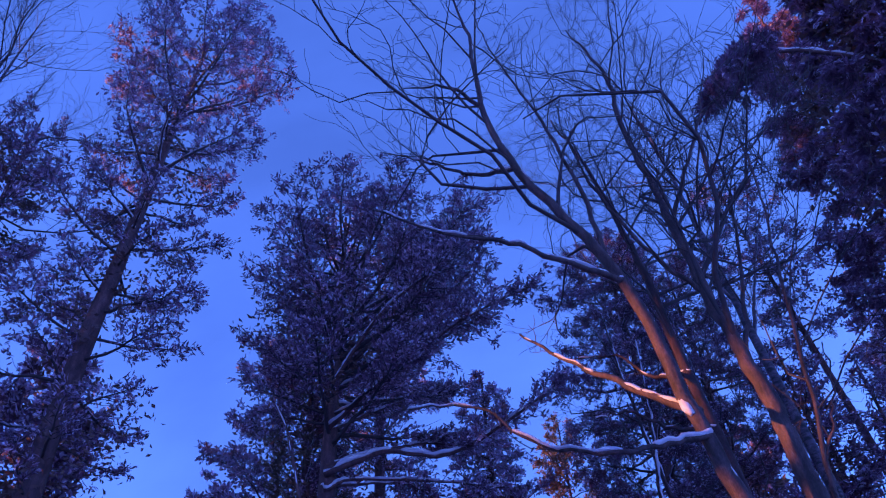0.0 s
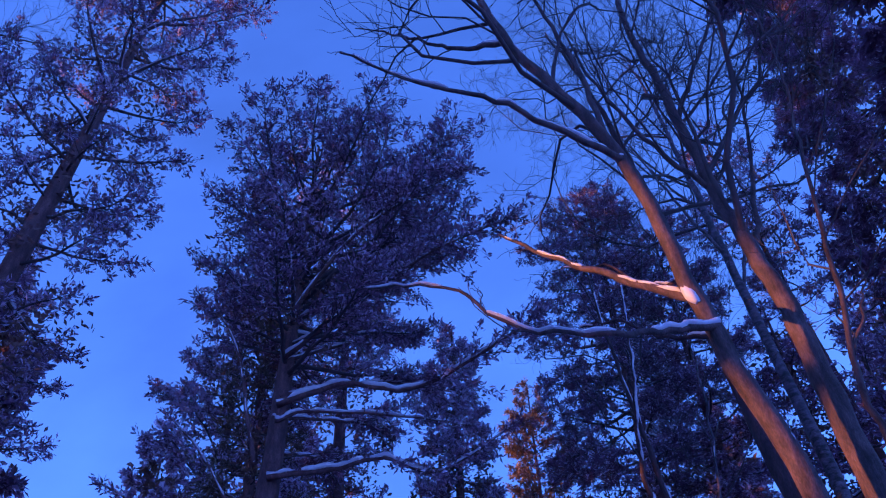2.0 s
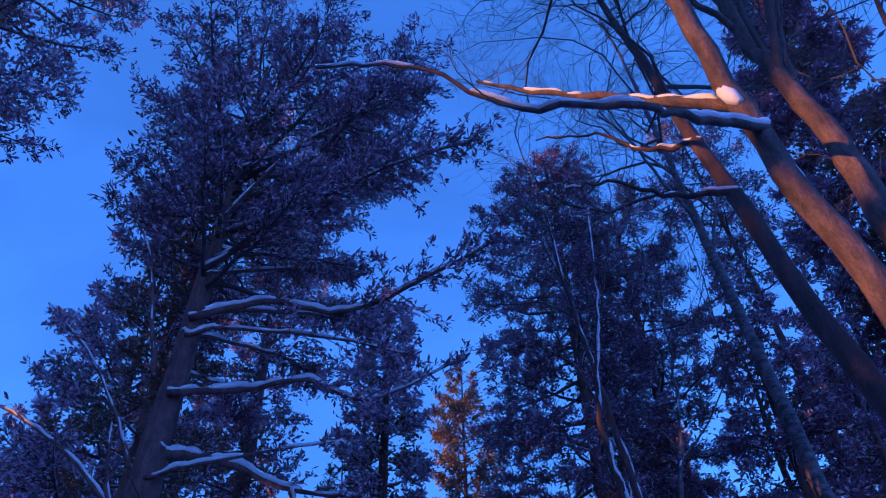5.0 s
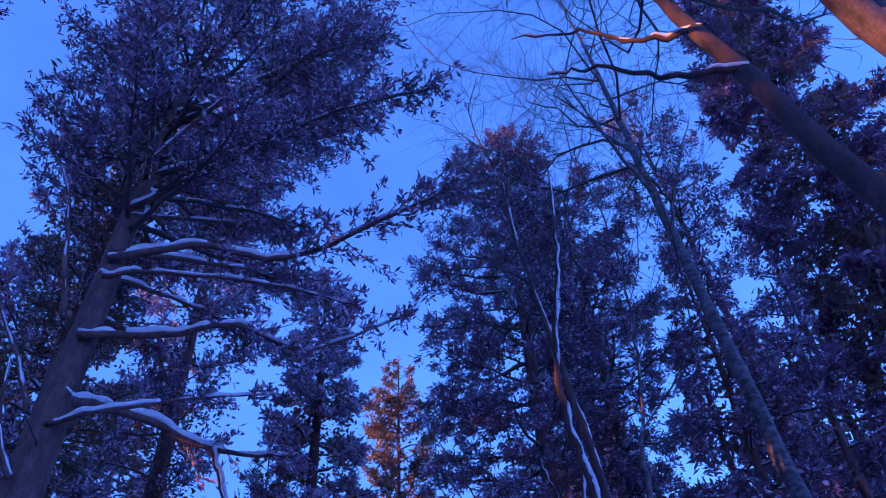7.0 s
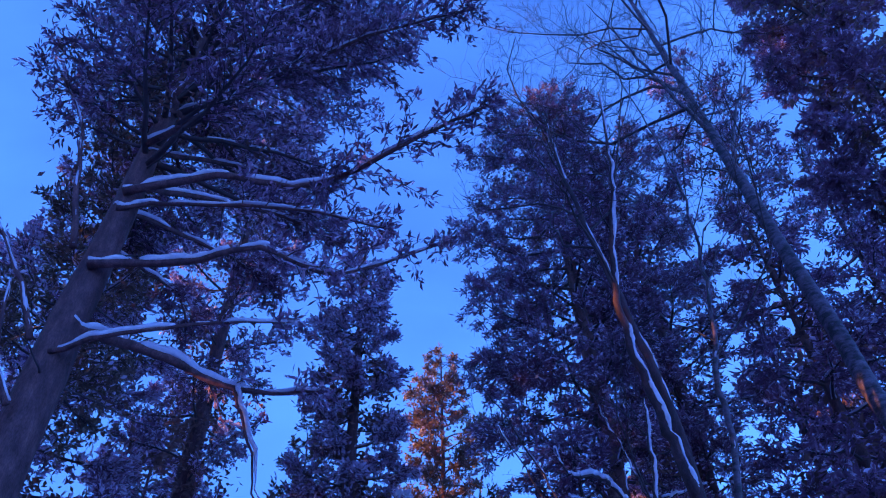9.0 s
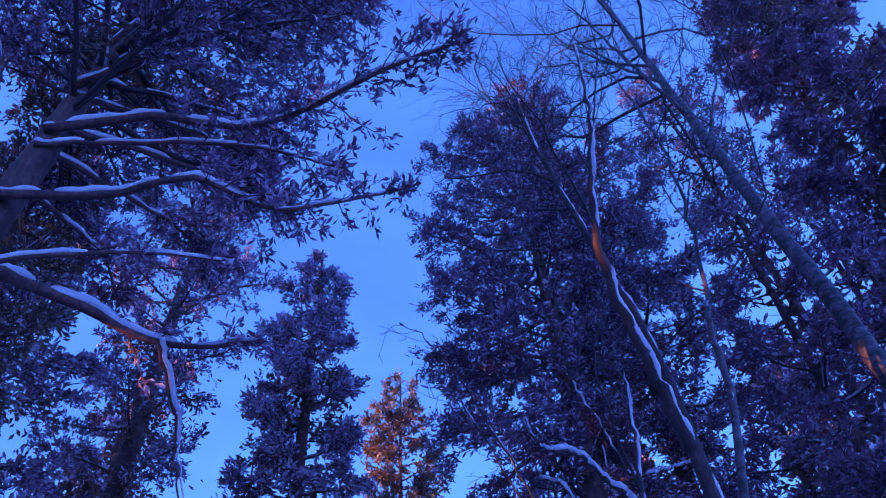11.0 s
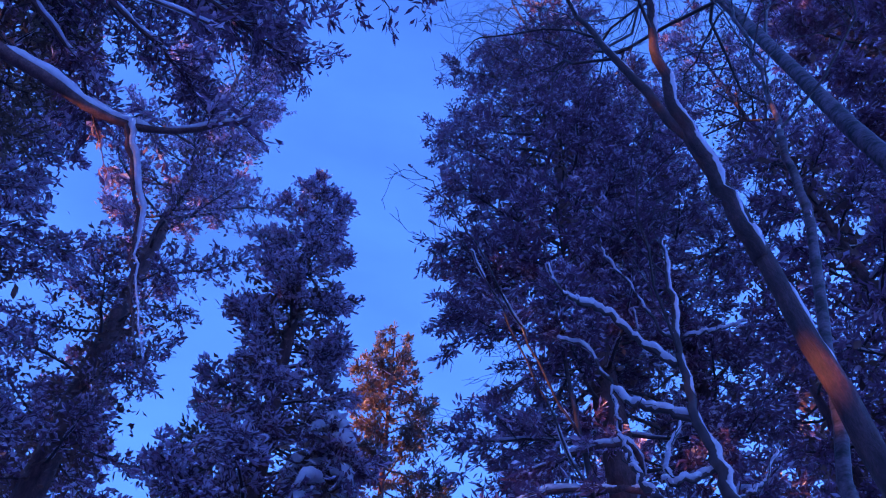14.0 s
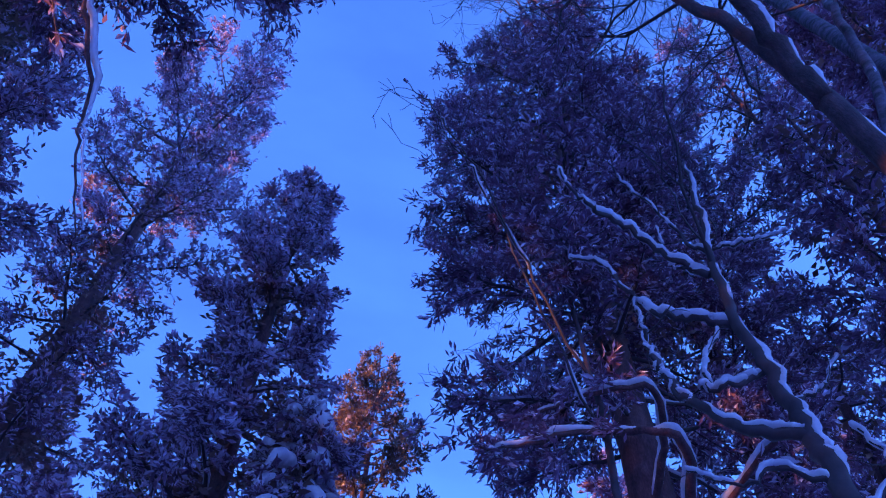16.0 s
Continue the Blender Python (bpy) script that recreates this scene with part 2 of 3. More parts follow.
def pillow(g, path, size, rng):
    """A thick soft load of snow along a bough, sagging over its end."""
    n = 16
    s = np.linspace(0.15, 1.06, n)
    x = np.clip(s, 0, 1) * (len(path) - 1)
    idx = np.arange(len(path))
    p = np.stack([np.interp(x, idx, path[:, i]) for i in range(3)], -1)
    p[:, 2] += size * 0.45 - 1.1 * size * np.clip(s - 0.82, 0, 1) / 0.2
    f = np.linspace(0, 1, n)
    r = size * np.sqrt(np.clip(1 - (2 * f - 1) ** 4, 0.02, 1)) * (0.75 + 0.4 * f)
    ph = rng.uniform(0, 6.28, 2)
    r = r * (1 + 0.22 * np.sin(f * 9 + ph[0]) + 0.14 * np.sin(f * 19 + ph[1])) * rng.uniform(0.7, 1.15)
    tube(g, p, r, 10, 0.045, rng, squash=0.72)


def part(name, g, mat, parent, label=""):
    ob = new(name, g.mesh(name, mat))
    ob.parent = parent
    if label:
        ob["label"] = label
    return ob


def thing(name, loc, label, category, group=""):
    ob = new(name)
    ob.empty_display_size = 0.3
    ob.location = loc
    return tagged(ob, label, category, group)


# ---------------------------------------------------------------- tree makers
def limb_path(p0, az, length, e0, e1, rng, seg=8, wob=0.14):
    """A limb that leaves at elevation e0 and ends at e1 (degrees)."""
    s = np.linspace(0, 1, seg)
    el = np.radians(e0 + (e1 - e0) * s) + rng.standard_normal(seg) * wob
    a = az + np.cumsum(rng.standard_normal(seg) * wob * 0.8)
    step = length / (seg - 1)
    d = np.stack([np.cos(el) * np.cos(a), np.cos(el) * np.sin(a), np.sin(el)], -1) * step
    return np.vstack([p0, p0 + np.cumsum(d[:-1], 0)])


class Crown:
    """Limbs with side twigs, needle tufts and snow of one conifer."""

    def __init__(self, rng, tuft, dens, snow, droop, spread, heavy=0.0):
        self.rng, self.tuft, self.dens, self.snow, self.droop, self.spread, self.heavy = rng, tuft, dens, snow, droop, spread, heavy
        self.needles, self.snowy = Geo(), Geo()
        self.spots, self.ways = [], []

    def clothe(self, path, radii, wood, start=0.35, leafy=1.0, side=0.42):
        rng = self.rng
        total = np.linalg.norm(np.diff(path, axis=0), axis=1).sum()
        n = max(4, int(total * 9.0 * leafy))
        rods = Rods()
        idx = np.arange(len(path))
        tan = unit(np.gradient(path, axis=0))
        for k in range(n):
            f = start + (1 - start) * (k + rng.uniform(0, 1)) / n
            x = f * (len(path) - 1)
            p = np.array([np.interp(x, idx, path[:, i]) for i in range(3)])
            t = tan[min(int(x), len(tan) - 1)]
            flat = unit(np.cross(t, [0, 0, 1.0]))
            sgn = 1 if (k % 2) else -1
            turn = rng.uniform(0.5, 1.1)
            d = unit(t * math.cos(turn) + sgn * flat * math.sin(turn) + np.array([0, 0, rng.normal(0.1 - self.droop * 0.4, 0.3)]))
            ln = side * total * (1.05 - 0.75 * f) * rng.uniform(0.35, 1.1) + 0.10
            ln = min(ln, 1.1)
            m = 5
            s = np.linspace(0, 1, m)[:, None]
            tw = p + d * ln * s + np.array([0, 0, -self.droop * ln]) * s ** 2 + rng.normal(0, 0.025, (m, 3)) * s
            r0 = 0.005 + 0.007 * ln
            rods.add(tw, np.linspace(r0, 0.003, m), 3)
            self.bush(tw, ln)
        rods.into(wood)
        self.bush(path[-3:], total * 0.25 + 0.1)

    def bush(self, tw, ln):
        rng = self.rng
        cnt = max(3, int(self.dens * (ln * 52 + 6)))
        knots = 1 - 0.9 * rng.uniform(0, 1, 2 + int(ln * 5)) ** 1.3
        f = np.clip(knots[rng.integers(0, len(knots), cnt)] + rng.normal(0, 0.05, cnt), 0, 1)
        x = f * (len(tw) - 1)
        low = np.minimum(x.astype(int), len(tw) - 2)
        t = (x - low)[:, None]
        self.spots.append(tw[low] * (1 - t) + tw[low + 1] * t)
        self.ways.append(np.broadcast_to(tw[-1] - tw[0], (cnt, 3)))

    def finish(self):
        """Tufts and the snow on them, for the whole crown at once."""
        rng = self.rng
        p, d0 = np.concatenate(self.spots), unit(np.concatenate(self.ways))
        cnt = len(p)
        d = d0 * 0.8 + rng.standard_normal((cnt, 3)) * self.spread + np.array([0, 0, 0.2 - 1.1 * self.droop])
        p = p + rng.normal(0, 0.036, (cnt, 3))
        if self.heavy:
            p[:, 2] -= self.heavy * 0.8
        L = self.tuft[0] * rng.uniform(0.65, 1.35, cnt)
        W = self.tuft[1] * rng.uniform(0.7, 1.3, cnt)
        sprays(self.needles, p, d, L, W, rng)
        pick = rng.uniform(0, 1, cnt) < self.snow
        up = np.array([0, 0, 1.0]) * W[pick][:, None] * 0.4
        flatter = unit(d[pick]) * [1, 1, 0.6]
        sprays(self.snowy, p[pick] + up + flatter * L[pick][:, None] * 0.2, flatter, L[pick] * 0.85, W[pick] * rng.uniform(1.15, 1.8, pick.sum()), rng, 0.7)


def conifer(name, label, loc, height, r0, crown_from, env, limbs, seed, bend=((0, 0), (0, 0)), asym=(0.0, 0.0), tuft=(0.095, 0.0155),
            dens=1.0, snow=0.4, droop=0.05, spread=0.85, elev=((-8, 12), (35, 55)), needles=None, bark=None, start=0.35, extra=(),
            snow_limbs=0.3, category="pine tree", group="conifers of the wood", side=0.42, stubs=0, heavy=0.0, core=0.4):
    """env: (height, reach) pairs. bend: the trunk's shift at mid height and at the top. extra: limbs given by hand, as points from the base."""
    rng = np.random.default_rng(seed)
    tree = thing(name, loc, label, category, group)
    z = np.linspace(-0.3, height, 22)
    (mx, my), (tx, ty) = bend
    f = np.clip(z / height, 0, 1)
    bx = np.interp(f, [0, 0.5, 1], [0, mx, tx])
    by = np.interp(f, [0, 0.5, 1], [0, my, ty])
    trunk = np.stack([bx, by, z], -1) + np.cumsum(rng.normal(0, 0.010, (22, 3)), 0) * [1, 1, 0]
    rad = r0 * (1 - 0.93 * f ** 1.1) * (1 + 0.35 * np.exp(-z.clip(0) * 2.2)) + 0.006
    g = Geo()
    tube(g, trunk, rad, 12, 0.035, rng)
    part("trunk", g, bark or PINE_BARK, tree)
    fine = needles is NEEDLES_DARK
    crown = Crown(rng, (tuft[0] * 1.15, tuft[1] * (0.85 if fine else 1.05)), dens * (1.1 if fine else 0.92), snow * (1.0 if needles is NEEDLES_DARK else 1.8), droop, spread, heavy)

    def on_trunk(h):
        return np.array([np.interp(h, trunk[:, 2], trunk[:, 0]), np.interp(h, trunk[:, 2], trunk[:, 1]), h])

    eh, er = np.array(env, float).T
    az = rng.uniform(0, 6.28)
    for k in range(limbs):
        u = (k + rng.uniform(0.1, 0.9)) / limbs
        h = crown_from + (height - crown_from) * u ** 0.92
        az += 2.4 + rng.normal(0, 0.35)
        reach = np.interp(h, eh, er) * rng.uniform(0.62, 1.18)
        reach *= max(0.25, 1 + asym[0] * math.cos(az) + asym[1] * math.sin(az))
        lo, hi = elev
        e0, e1 = lo[0] + (hi[0] - lo[0]) * u, lo[1] + (hi[1] - lo[1]) * u
        p0 = on_trunk(h)
        length = reach / max(0.45, math.cos(math.radians((e0 + e1) / 2)))
        p0[2] -= math.sin(math.radians((e0 + e1) / 2)) * length * 0.4
        p0 = on_trunk(max(crown_from * 0.85, p0[2]))
        path = limb_path(p0, az, length, e0 + rng.normal(0, 6), e1 + rng.normal(0, 8), rng)
        wood = Geo()
        lr = min(0.55 * float(np.interp(p0[2], z, rad)), 0.010 + 0.013 * length)
        lrad = np.linspace(lr, 0.005, len(path))
        tube(wood, path, lrad, 5)
        crown.clothe(path, lrad, wood, start, side=side)
        limb = part("limb", wood, TWIG, tree)
        if heavy or (rng.uniform() < snow_limbs and length > 0.8):
            sn = Geo()
            if heavy:
                pillow(sn, path, heavy, rng)
            else:
                snow_cap(sn, path, lrad, rng, 0.2)
            if sn.n:
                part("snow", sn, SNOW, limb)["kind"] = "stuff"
    for pts, ra, rb, leafy in extra:
        path = smooth(pts)
        path[1:-1] += rng.normal(0, 0.008, path[1:-1].shape)
        lrad = np.linspace(ra, rb, len(path))
        wood, sn = Geo(), Geo()
        tube(wood, path, lrad, 9, 0.03, rng)
        if leafy > 0:
            crown.clothe(path, lrad, wood, 0.5, leafy, side=0.22)
        limb = part("limb", wood, bark or PINE_BARK, tree)
        if leafy < 0:
            tube(sn, path + np.array([0.035, -0.045, 0.02]), np.interp(np.linspace(0, 1, len(path)), [0, 0.45, 0.6, 1], [0.025, 0.024, 0.010, 0.006]), 9, 0.12, rng)
        else:
            snow_cap(sn, path, lrad, rng, 0.05, 1.25)
        if sn.n:
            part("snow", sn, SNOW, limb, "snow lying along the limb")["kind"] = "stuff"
    for k in range(stubs):
        h = crown_from * rng.uniform(0.35, 1.05)
        path = limb_path(on_trunk(h), rng.uniform(0, 6.28), rng.uniform(0.5, 1.6), rng.uniform(-10, 20), rng.uniform(-25, 25), rng, 7, 0.22)
        wood = Geo()
        tube(wood, path, np.linspace(0.016, 0.004, len(path)), 4)
        part("dead_branch", wood, TWIG, tree)
    # dark brown needles, thick about the trunk and thinning outwards
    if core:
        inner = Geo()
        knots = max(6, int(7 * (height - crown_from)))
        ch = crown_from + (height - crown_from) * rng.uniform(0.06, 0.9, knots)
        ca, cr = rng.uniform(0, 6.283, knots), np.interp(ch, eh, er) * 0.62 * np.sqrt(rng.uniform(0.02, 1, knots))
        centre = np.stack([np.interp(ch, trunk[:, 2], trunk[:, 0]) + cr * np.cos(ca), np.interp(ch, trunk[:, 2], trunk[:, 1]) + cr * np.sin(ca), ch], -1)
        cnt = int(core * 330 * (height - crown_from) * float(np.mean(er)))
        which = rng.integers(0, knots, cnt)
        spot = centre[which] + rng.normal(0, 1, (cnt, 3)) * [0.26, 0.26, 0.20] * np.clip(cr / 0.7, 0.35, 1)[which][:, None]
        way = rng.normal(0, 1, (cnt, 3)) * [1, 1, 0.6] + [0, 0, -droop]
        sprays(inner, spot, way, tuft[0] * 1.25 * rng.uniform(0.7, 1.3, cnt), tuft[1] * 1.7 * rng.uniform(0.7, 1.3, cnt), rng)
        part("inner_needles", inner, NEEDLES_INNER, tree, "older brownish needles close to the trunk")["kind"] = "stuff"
    crown.finish()
    part("needles", crown.needles, needles or NEEDLES, tree)["kind"] = "stuff"
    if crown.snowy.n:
        part("snow_on_needles", crown.snowy, DUSK_TINT_SNOW, tree)["kind"] = "stuff"
    return tree


def grow(g, path, radii, rng, depth, first=0.3, every=0.33, ratio=0.42, rise=0.25, low=0.0032, bend=0.62):
    """Forking bare twigs along a stem."""
    total = np.linalg.norm(np.diff(path, axis=0), axis=1).sum()
    n = max(2, int(total * (1 - first) / every))
    idx = np.arange(len(path))
    tan = unit(np.gradient(path, axis=0))
    for k in range(n):
        f = first + (1 - first) * (k + rng.uniform(0.1, 0.9)) / n
        x = f * (len(path) - 1)
        p = np.array([np.interp(x, idx, path[:, i]) for i in range(3)])
        r = float(np.interp(x, idx, radii))
        t = tan[min(int(x), len(tan) - 1)]
        side = unit(np.cross(t, rng.standard_normal(3)))
        turn = rng.uniform(0.45, 1.05)
        d = unit(t * math.cos(turn) + side * math.sin(turn) + np.array([0, 0, rise * rng.uniform(0, 1)]))
        ln = total * ratio * (1.1 - 0.7 * f) * rng.uniform(0.5, 1.2)
        if ln < 0.1:
            continue
        m = 5 + int(ln > 0.5) * 3
        s = np.linspace(0, 1, m)
        dirs = [d]
        for _ in range(m - 2):
            dirs.append(unit(dirs[-1] + rng.normal(0, bend * 0.45, 3) + np.array([0, 0, rise * 0.35])))
        tw = np.vstack([p, p + np.cumsum(np.array(dirs) * ln / (m - 1), 0)])
        ra = max(low, min(r * 0.5, 0.0032 + 0.0064 * ln))
        rr = np.linspace(ra, max(low * 0.75, ra * 0.3), m)
        g.add(tw, rr, 5 if ra > 0.012 else 3)
        if depth > 1:
            grow(g, tw, rr, rng, depth - 1, 0.22, max(0.11, every * 0.62), 0.55, rise, low, bend)


def bare_tree(name, label, loc, stems, seed, bark, depth=3, category="bare tree", twig=TWIG, group="bare broadleaf trees", every=0.42, rise=0.25):
    """stems: (part name, points, radius at foot, at tip, where its twigs begin or None, snow amount)."""
    rng = np.random.default_rng(seed)
    tree = thing(name, loc, label, category, group)
    for kind, pts, ra, rb, first, white in stems:
        path = smooth(pts, 6)
        path[2:-1] += rng.normal(0, 0.013 if ra > 0.06 else 0.011, path[2:-1].shape)
        rad = np.linspace(ra, rb, len(path))
        g, sn, tw = Geo(), Geo(), Geo()
        tube(g, path, rad, 12 if ra > 0.05 else 7, 0.025, rng)
        ob = part(kind, g, bark, tree)
        if white:
            if white < 0:
                plaster(sn, path, rad, rng, -white)
            else:
                snow_cap(sn, path, rad, rng, 0.55 - 0.5 * white, 0.6 + 0.7 * white)
            if sn.n:
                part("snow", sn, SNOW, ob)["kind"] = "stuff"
        if first is not None:
            rods = Rods()
            grow(rods, path, rad, rng, depth, first, every, rise=rise)
            rods.into(tw)
            part("twig_spray", tw, twig, ob)["kind"] = "stuff"
    return tree


# ---------------------------------------------------------------- ground
def ground():
    n, reach = 121, 400.0
    s = np.linspace(-1, 1, n)
    axis = np.sign(s) * (np.abs(s) * 0.12 + 0.88 * np.abs(s) ** 4) * reach
    x, y = np.meshgrid(axis, axis, indexing="ij")
    z = 0.06 * np.sin(x * 0.9 + 1) * np.cos(y * 0.7) + 0.05 * np.sin(x * 2.3 + y * 1.9) + 0.12 * np.sin(x * 0.21) * np.sin(y * 0.17 + 2)
    z = np.where(np.hypot(x, y) > 60, 0.15 * np.sin(x * 0.03) * np.cos(y * 0.02), z)
    z -= 0.10 * np.exp(-((x + 0.0) / 0.55) ** 2) * (np.abs(y) < 60)
    v = np.stack([x, y + 8, z], -1).reshape(-1, 3)
    i, j = np.meshgrid(np.arange(n - 1), np.arange(n - 1), indexing="ij")
    a = i * n + j
    g = Geo()
    g.add(v, np.stack([a, a + n, a + n + 1, a + 1], -1).reshape(-1, 4))
    ob = new("ground", g.mesh("ground", SNOW))
    tagged(ob, "snow-covered forest floor with a trodden path", "ground", kind="structure")


ground()

# ---------------------------------------------------------------- the conifers
# tall pine with a clear reddish trunk
conifer("pine_tree", "tall slender pine with a bare lower trunk and loose crown", (-7.35, 9.6, 0), 22.6, 0.27, 7.0,
        [(7, 1.4), (10, 2.0), (13, 2.0), (17, 2.3), (20, 2.2), (22, 1.5), (23.2, 0.5)], 70, 11, bend=((0.35, 0.2), (0.9, 0.6)), snow=0.15, stubs=6, core=0.4, dens=0.9)

# broad pine with long snow-covered limbs
A = (-3.5, 12.05, 0)
A_LIMBS = [
    ([(0.1, 0.05, 9.4), (1.15, -0.05, 9.6), (2.3, -0.2, 9.27), (3.5, -0.8, 9.4), (4.3, -1.0, 9.8)], 0.055, 0.012, 0.8),
    ([(0.1, 0.05, 9.1), (0.6, 0.1, 9.26), (2.15, -0.25, 8.75), (3.2, -0.2, 8.5)], 0.035, 0.008, 0.6),
    ([(0.1, 0.0, 8.1), (1.1, -0.05, 8.1), (1.87, -0.3, 8.05), (2.65, -0.15, 7.85), (3.85, 0.1, 8.7)], 0.05, 0.008, 0.55),
    ([(0.1, 0.1, 7.3), (0.7, 0.7, 7.55), (1.65, 1.0, 7.3), (2.55, 0.65, 7.0)], 0.075, 0.012, 0.2),
    ([(1.6, 0.98, 7.3), (1.68, 1.15, 7.1), (1.8, 1.5, 6.75), (1.88, 1.7, 6.3), (2.1, 1.9, 5.7)], 0.022, 0.005, -1.0),
    ([(0.1, 0.0, 6.9), (0.8, -0.2, 6.95), (1.7, -0.1, 7.2), (2.3, 0.2, 7.5)], 0.03, 0.006, 0.15),
    ([(-0.1, -0.05, 7.0), (-0.35, -0.2, 7.6), (-0.9, -0.3, 8.5), (-1.6, -0.2, 9.3)], 0.035, 0.008, 0.12),
    ([(-0.1, -0.05, 8.3), (-0.3, -0.2, 9.2), (-0.55, -0.3, 10.3), (-1.1, -0.3, 11.4)], 0.04, 0.01, 0.15),
    ([(-0.1, 0.0, 6.4), (-0.8, -0.2, 7.1), (-1.7, 0.0, 7.8), (-2.6, 0.2, 8.4)], 0.035, 0.008, 0.2),
    ([(0.1, 0.1, 9.6), (1.0, 0.8, 10.2), (1.8, 1.4, 10.6), (2.45, 1.9, 10.7)], 0.045, 0.008, 1.3),
    ([(0.1, 0.1, 10.3), (0.9, 0.9, 11.2), (1.5, 1.6, 11.9), (2.1, 2.1, 12.2)], 0.04, 0.008, 1.6),
    ([(0.05, 0.1, 9.2), (0.7, 1.0, 9.7), (1.2, 1.7, 10.0), (1.6, 2.3, 10.0)], 0.035, 0.008, 1.6),
    ([(0.05, 0.1, 8.6), (0.3, 0.9, 9.0), (0.5, 1.6, 9.3), (0.6, 2.2, 9.2)], 0.03, 0.008, 1.6),
    ([(0.15, 0.0, 10.3), (1.4, -0.4, 11.0), (2.8, -0.9, 11.5), (4.2, -1.2, 11.8)], 0.045, 0.008, 1.2),
    ([(0.15, 0.0, 11.2), (1.2, -0.6, 12.2), (2.4, -1.0, 12.8), (3.5, -1.3, 13.1)], 0.04, 0.008, 1.2),
    ([(0.0, -0.1, 6.2), (-0.2, -0.35, 6.7), (-0.25, -0.5, 7.3)], 0.035, 0.012, 0.0),
]
conifer("pine_tree", "broad old pine with long snow-covered limbs", A, 16.2, 0.29, 10.2,
        [(10, 2.2), (11.5, 2.5), (13.5, 2.4), (15.0, 1.7), (15.8, 1.0), (16.2, 0.4)], 74, 23, bend=((0.1, 0.2), (0.3, 0.2)), asym=(0.28, 0.0),
        elev=((2, 18), (40, 60)), extra=A_LIMBS, snow=0.06, dens=1.0, snow_limbs=0.2, stubs=8, core=0.55)

# slim brown-needled pine behind it
conifer("pine_tree", "slim pine with dense browned needles behind the broad pine", (-4.25, 13.85, 0), 15.3, 0.19, 7.5,
        [(7.5, 0.9), (10, 0.95), (13.5, 0.95), (15.3, 0.4)], 64, 31, needles=NEEDLES_BROWN, dens=1.2, snow=0.06, side=0.5)
conifer("pine_tree", "wide pine with snow-dusted crown", (-6.1, 17.0, 0), 17.2, 0.17, 5.0,
        [(5, 2.3), (9, 2.4), (12, 1.9), (15, 1.2), (17.2, 0.4)], 76, 41, dens=1.05, core=0.3, tuft=(0.11, 0.0185), snow=0.27)
conifer("pine_tree", "tall leaning pine with reddish upper trunk", (-4.3, 20.4, 0), 24.3, 0.31, 8.0,
        [(8, 1.3), (12, 1.7), (17, 1.9), (22, 2.1), (24, 1.4), (25, 0.5)], 70, 43, tuft=(0.105, 0.0175), snow=0.17, stubs=6, dens=1.05, core=0.6)
conifer("pine_tree", "narrow cone-shaped pine dusted with snow", (-1.0, 18.9, 0), 16.3, 0.25, 5.0,
        [(5, 1.9), (8, 1.55), (9.5, 1.2), (11, 1.05), (13.3, 0.95), (15.2, 0.7), (16.3, 0.12)], 104, 47, side=0.34, core=0.7, tuft=(0.105, 0.0175), dens=1.7, snow=0.34, elev=((-12, 2), (15, 35)), droop=0.12)
# part of the warm evening tone is put into its brown needle colour
conifer("pine_tree", "slender pine with orange evening light on its top", (0.95, 24.5, 0), 18.2, 0.17, 8.0,
        [(8, 1.9), (12, 1.65), (14.5, 1.25), (17, 0.7), (18.2, 0.2)], 72, 53, tuft=(0.115, 0.019), core=0.7, dens=1.5, snow=0.04, needles=NEEDLES_BROWN)
conifer("pine_tree", "small browned pine between taller pines", (-2.25, 21.6, 0), 13.2, 0.13, 6.0,
        [(6, 1.1), (9, 0.9), (11.5, 0.6), (13.2, 0.15)], 52, 57, tuft=(0.11, 0.018), dens=1.2, snow=0.05, needles=NEEDLES_BROWN)
# dense clump of dark conifers
conifer("pine_tree", "dense dark pine with a full rounded crown", (2.75, 16.0, 0), 17.7, 0.25, 6.6,
        [(6.5, 1.1), (8.5, 1.7), (11, 1.6), (14, 1.45), (16.3, 1.3), (17.7, 0.5)], 112, 59, asym=(-0.15, 0), tuft=(0.088, 0.0145), dens=1.9, snow=0.2, droop=0.2, side=0.5, elev=((-15, 0), (20, 30)), needles=NEEDLES_DARK,
        extra=[([(0.0, -0.1, 5.7), (0.0, -0.7, 5.82), (-0.22, -1.06, 5.92), (-0.5, -0.99, 5.98), (-0.94, -0.84, 6.02), (-1.21, -0.76, 5.93), (-1.5, -0.7, 5.9)], 0.045, 0.010, 0.25),
               ([(0.1, -0.1, 5.7), (0.25, -0.7, 5.75), (0.40, -1.2, 5.84), (0.7, -1.4, 5.9)], 0.035, 0.010, 0.2),
               ([(0.0, -0.1, 6.2), (-0.1, -0.7, 6.33), (-0.3, -1.05, 6.42), (-0.58, -0.96, 6.43), (-0.91, -0.86, 6.36), (-1.23, -0.75, 6.19)], 0.035, 0.009, 0.25)])
conifer("pine_tree", "dense dark pine crowded against its neighbour", (4.3, 16.6, 0), 17.0, 0.2, 6.0,
        [(5, 0.9), (9.5, 1.1), (11, 1.45), (14, 1.4), (16, 1.15), (17, 0.5)], 96, 61, tuft=(0.088, 0.0145), dens=1.8, snow=0.19, droop=0.2, side=0.5, elev=((-15, 0), (20, 30)), needles=NEEDLES_DARK)
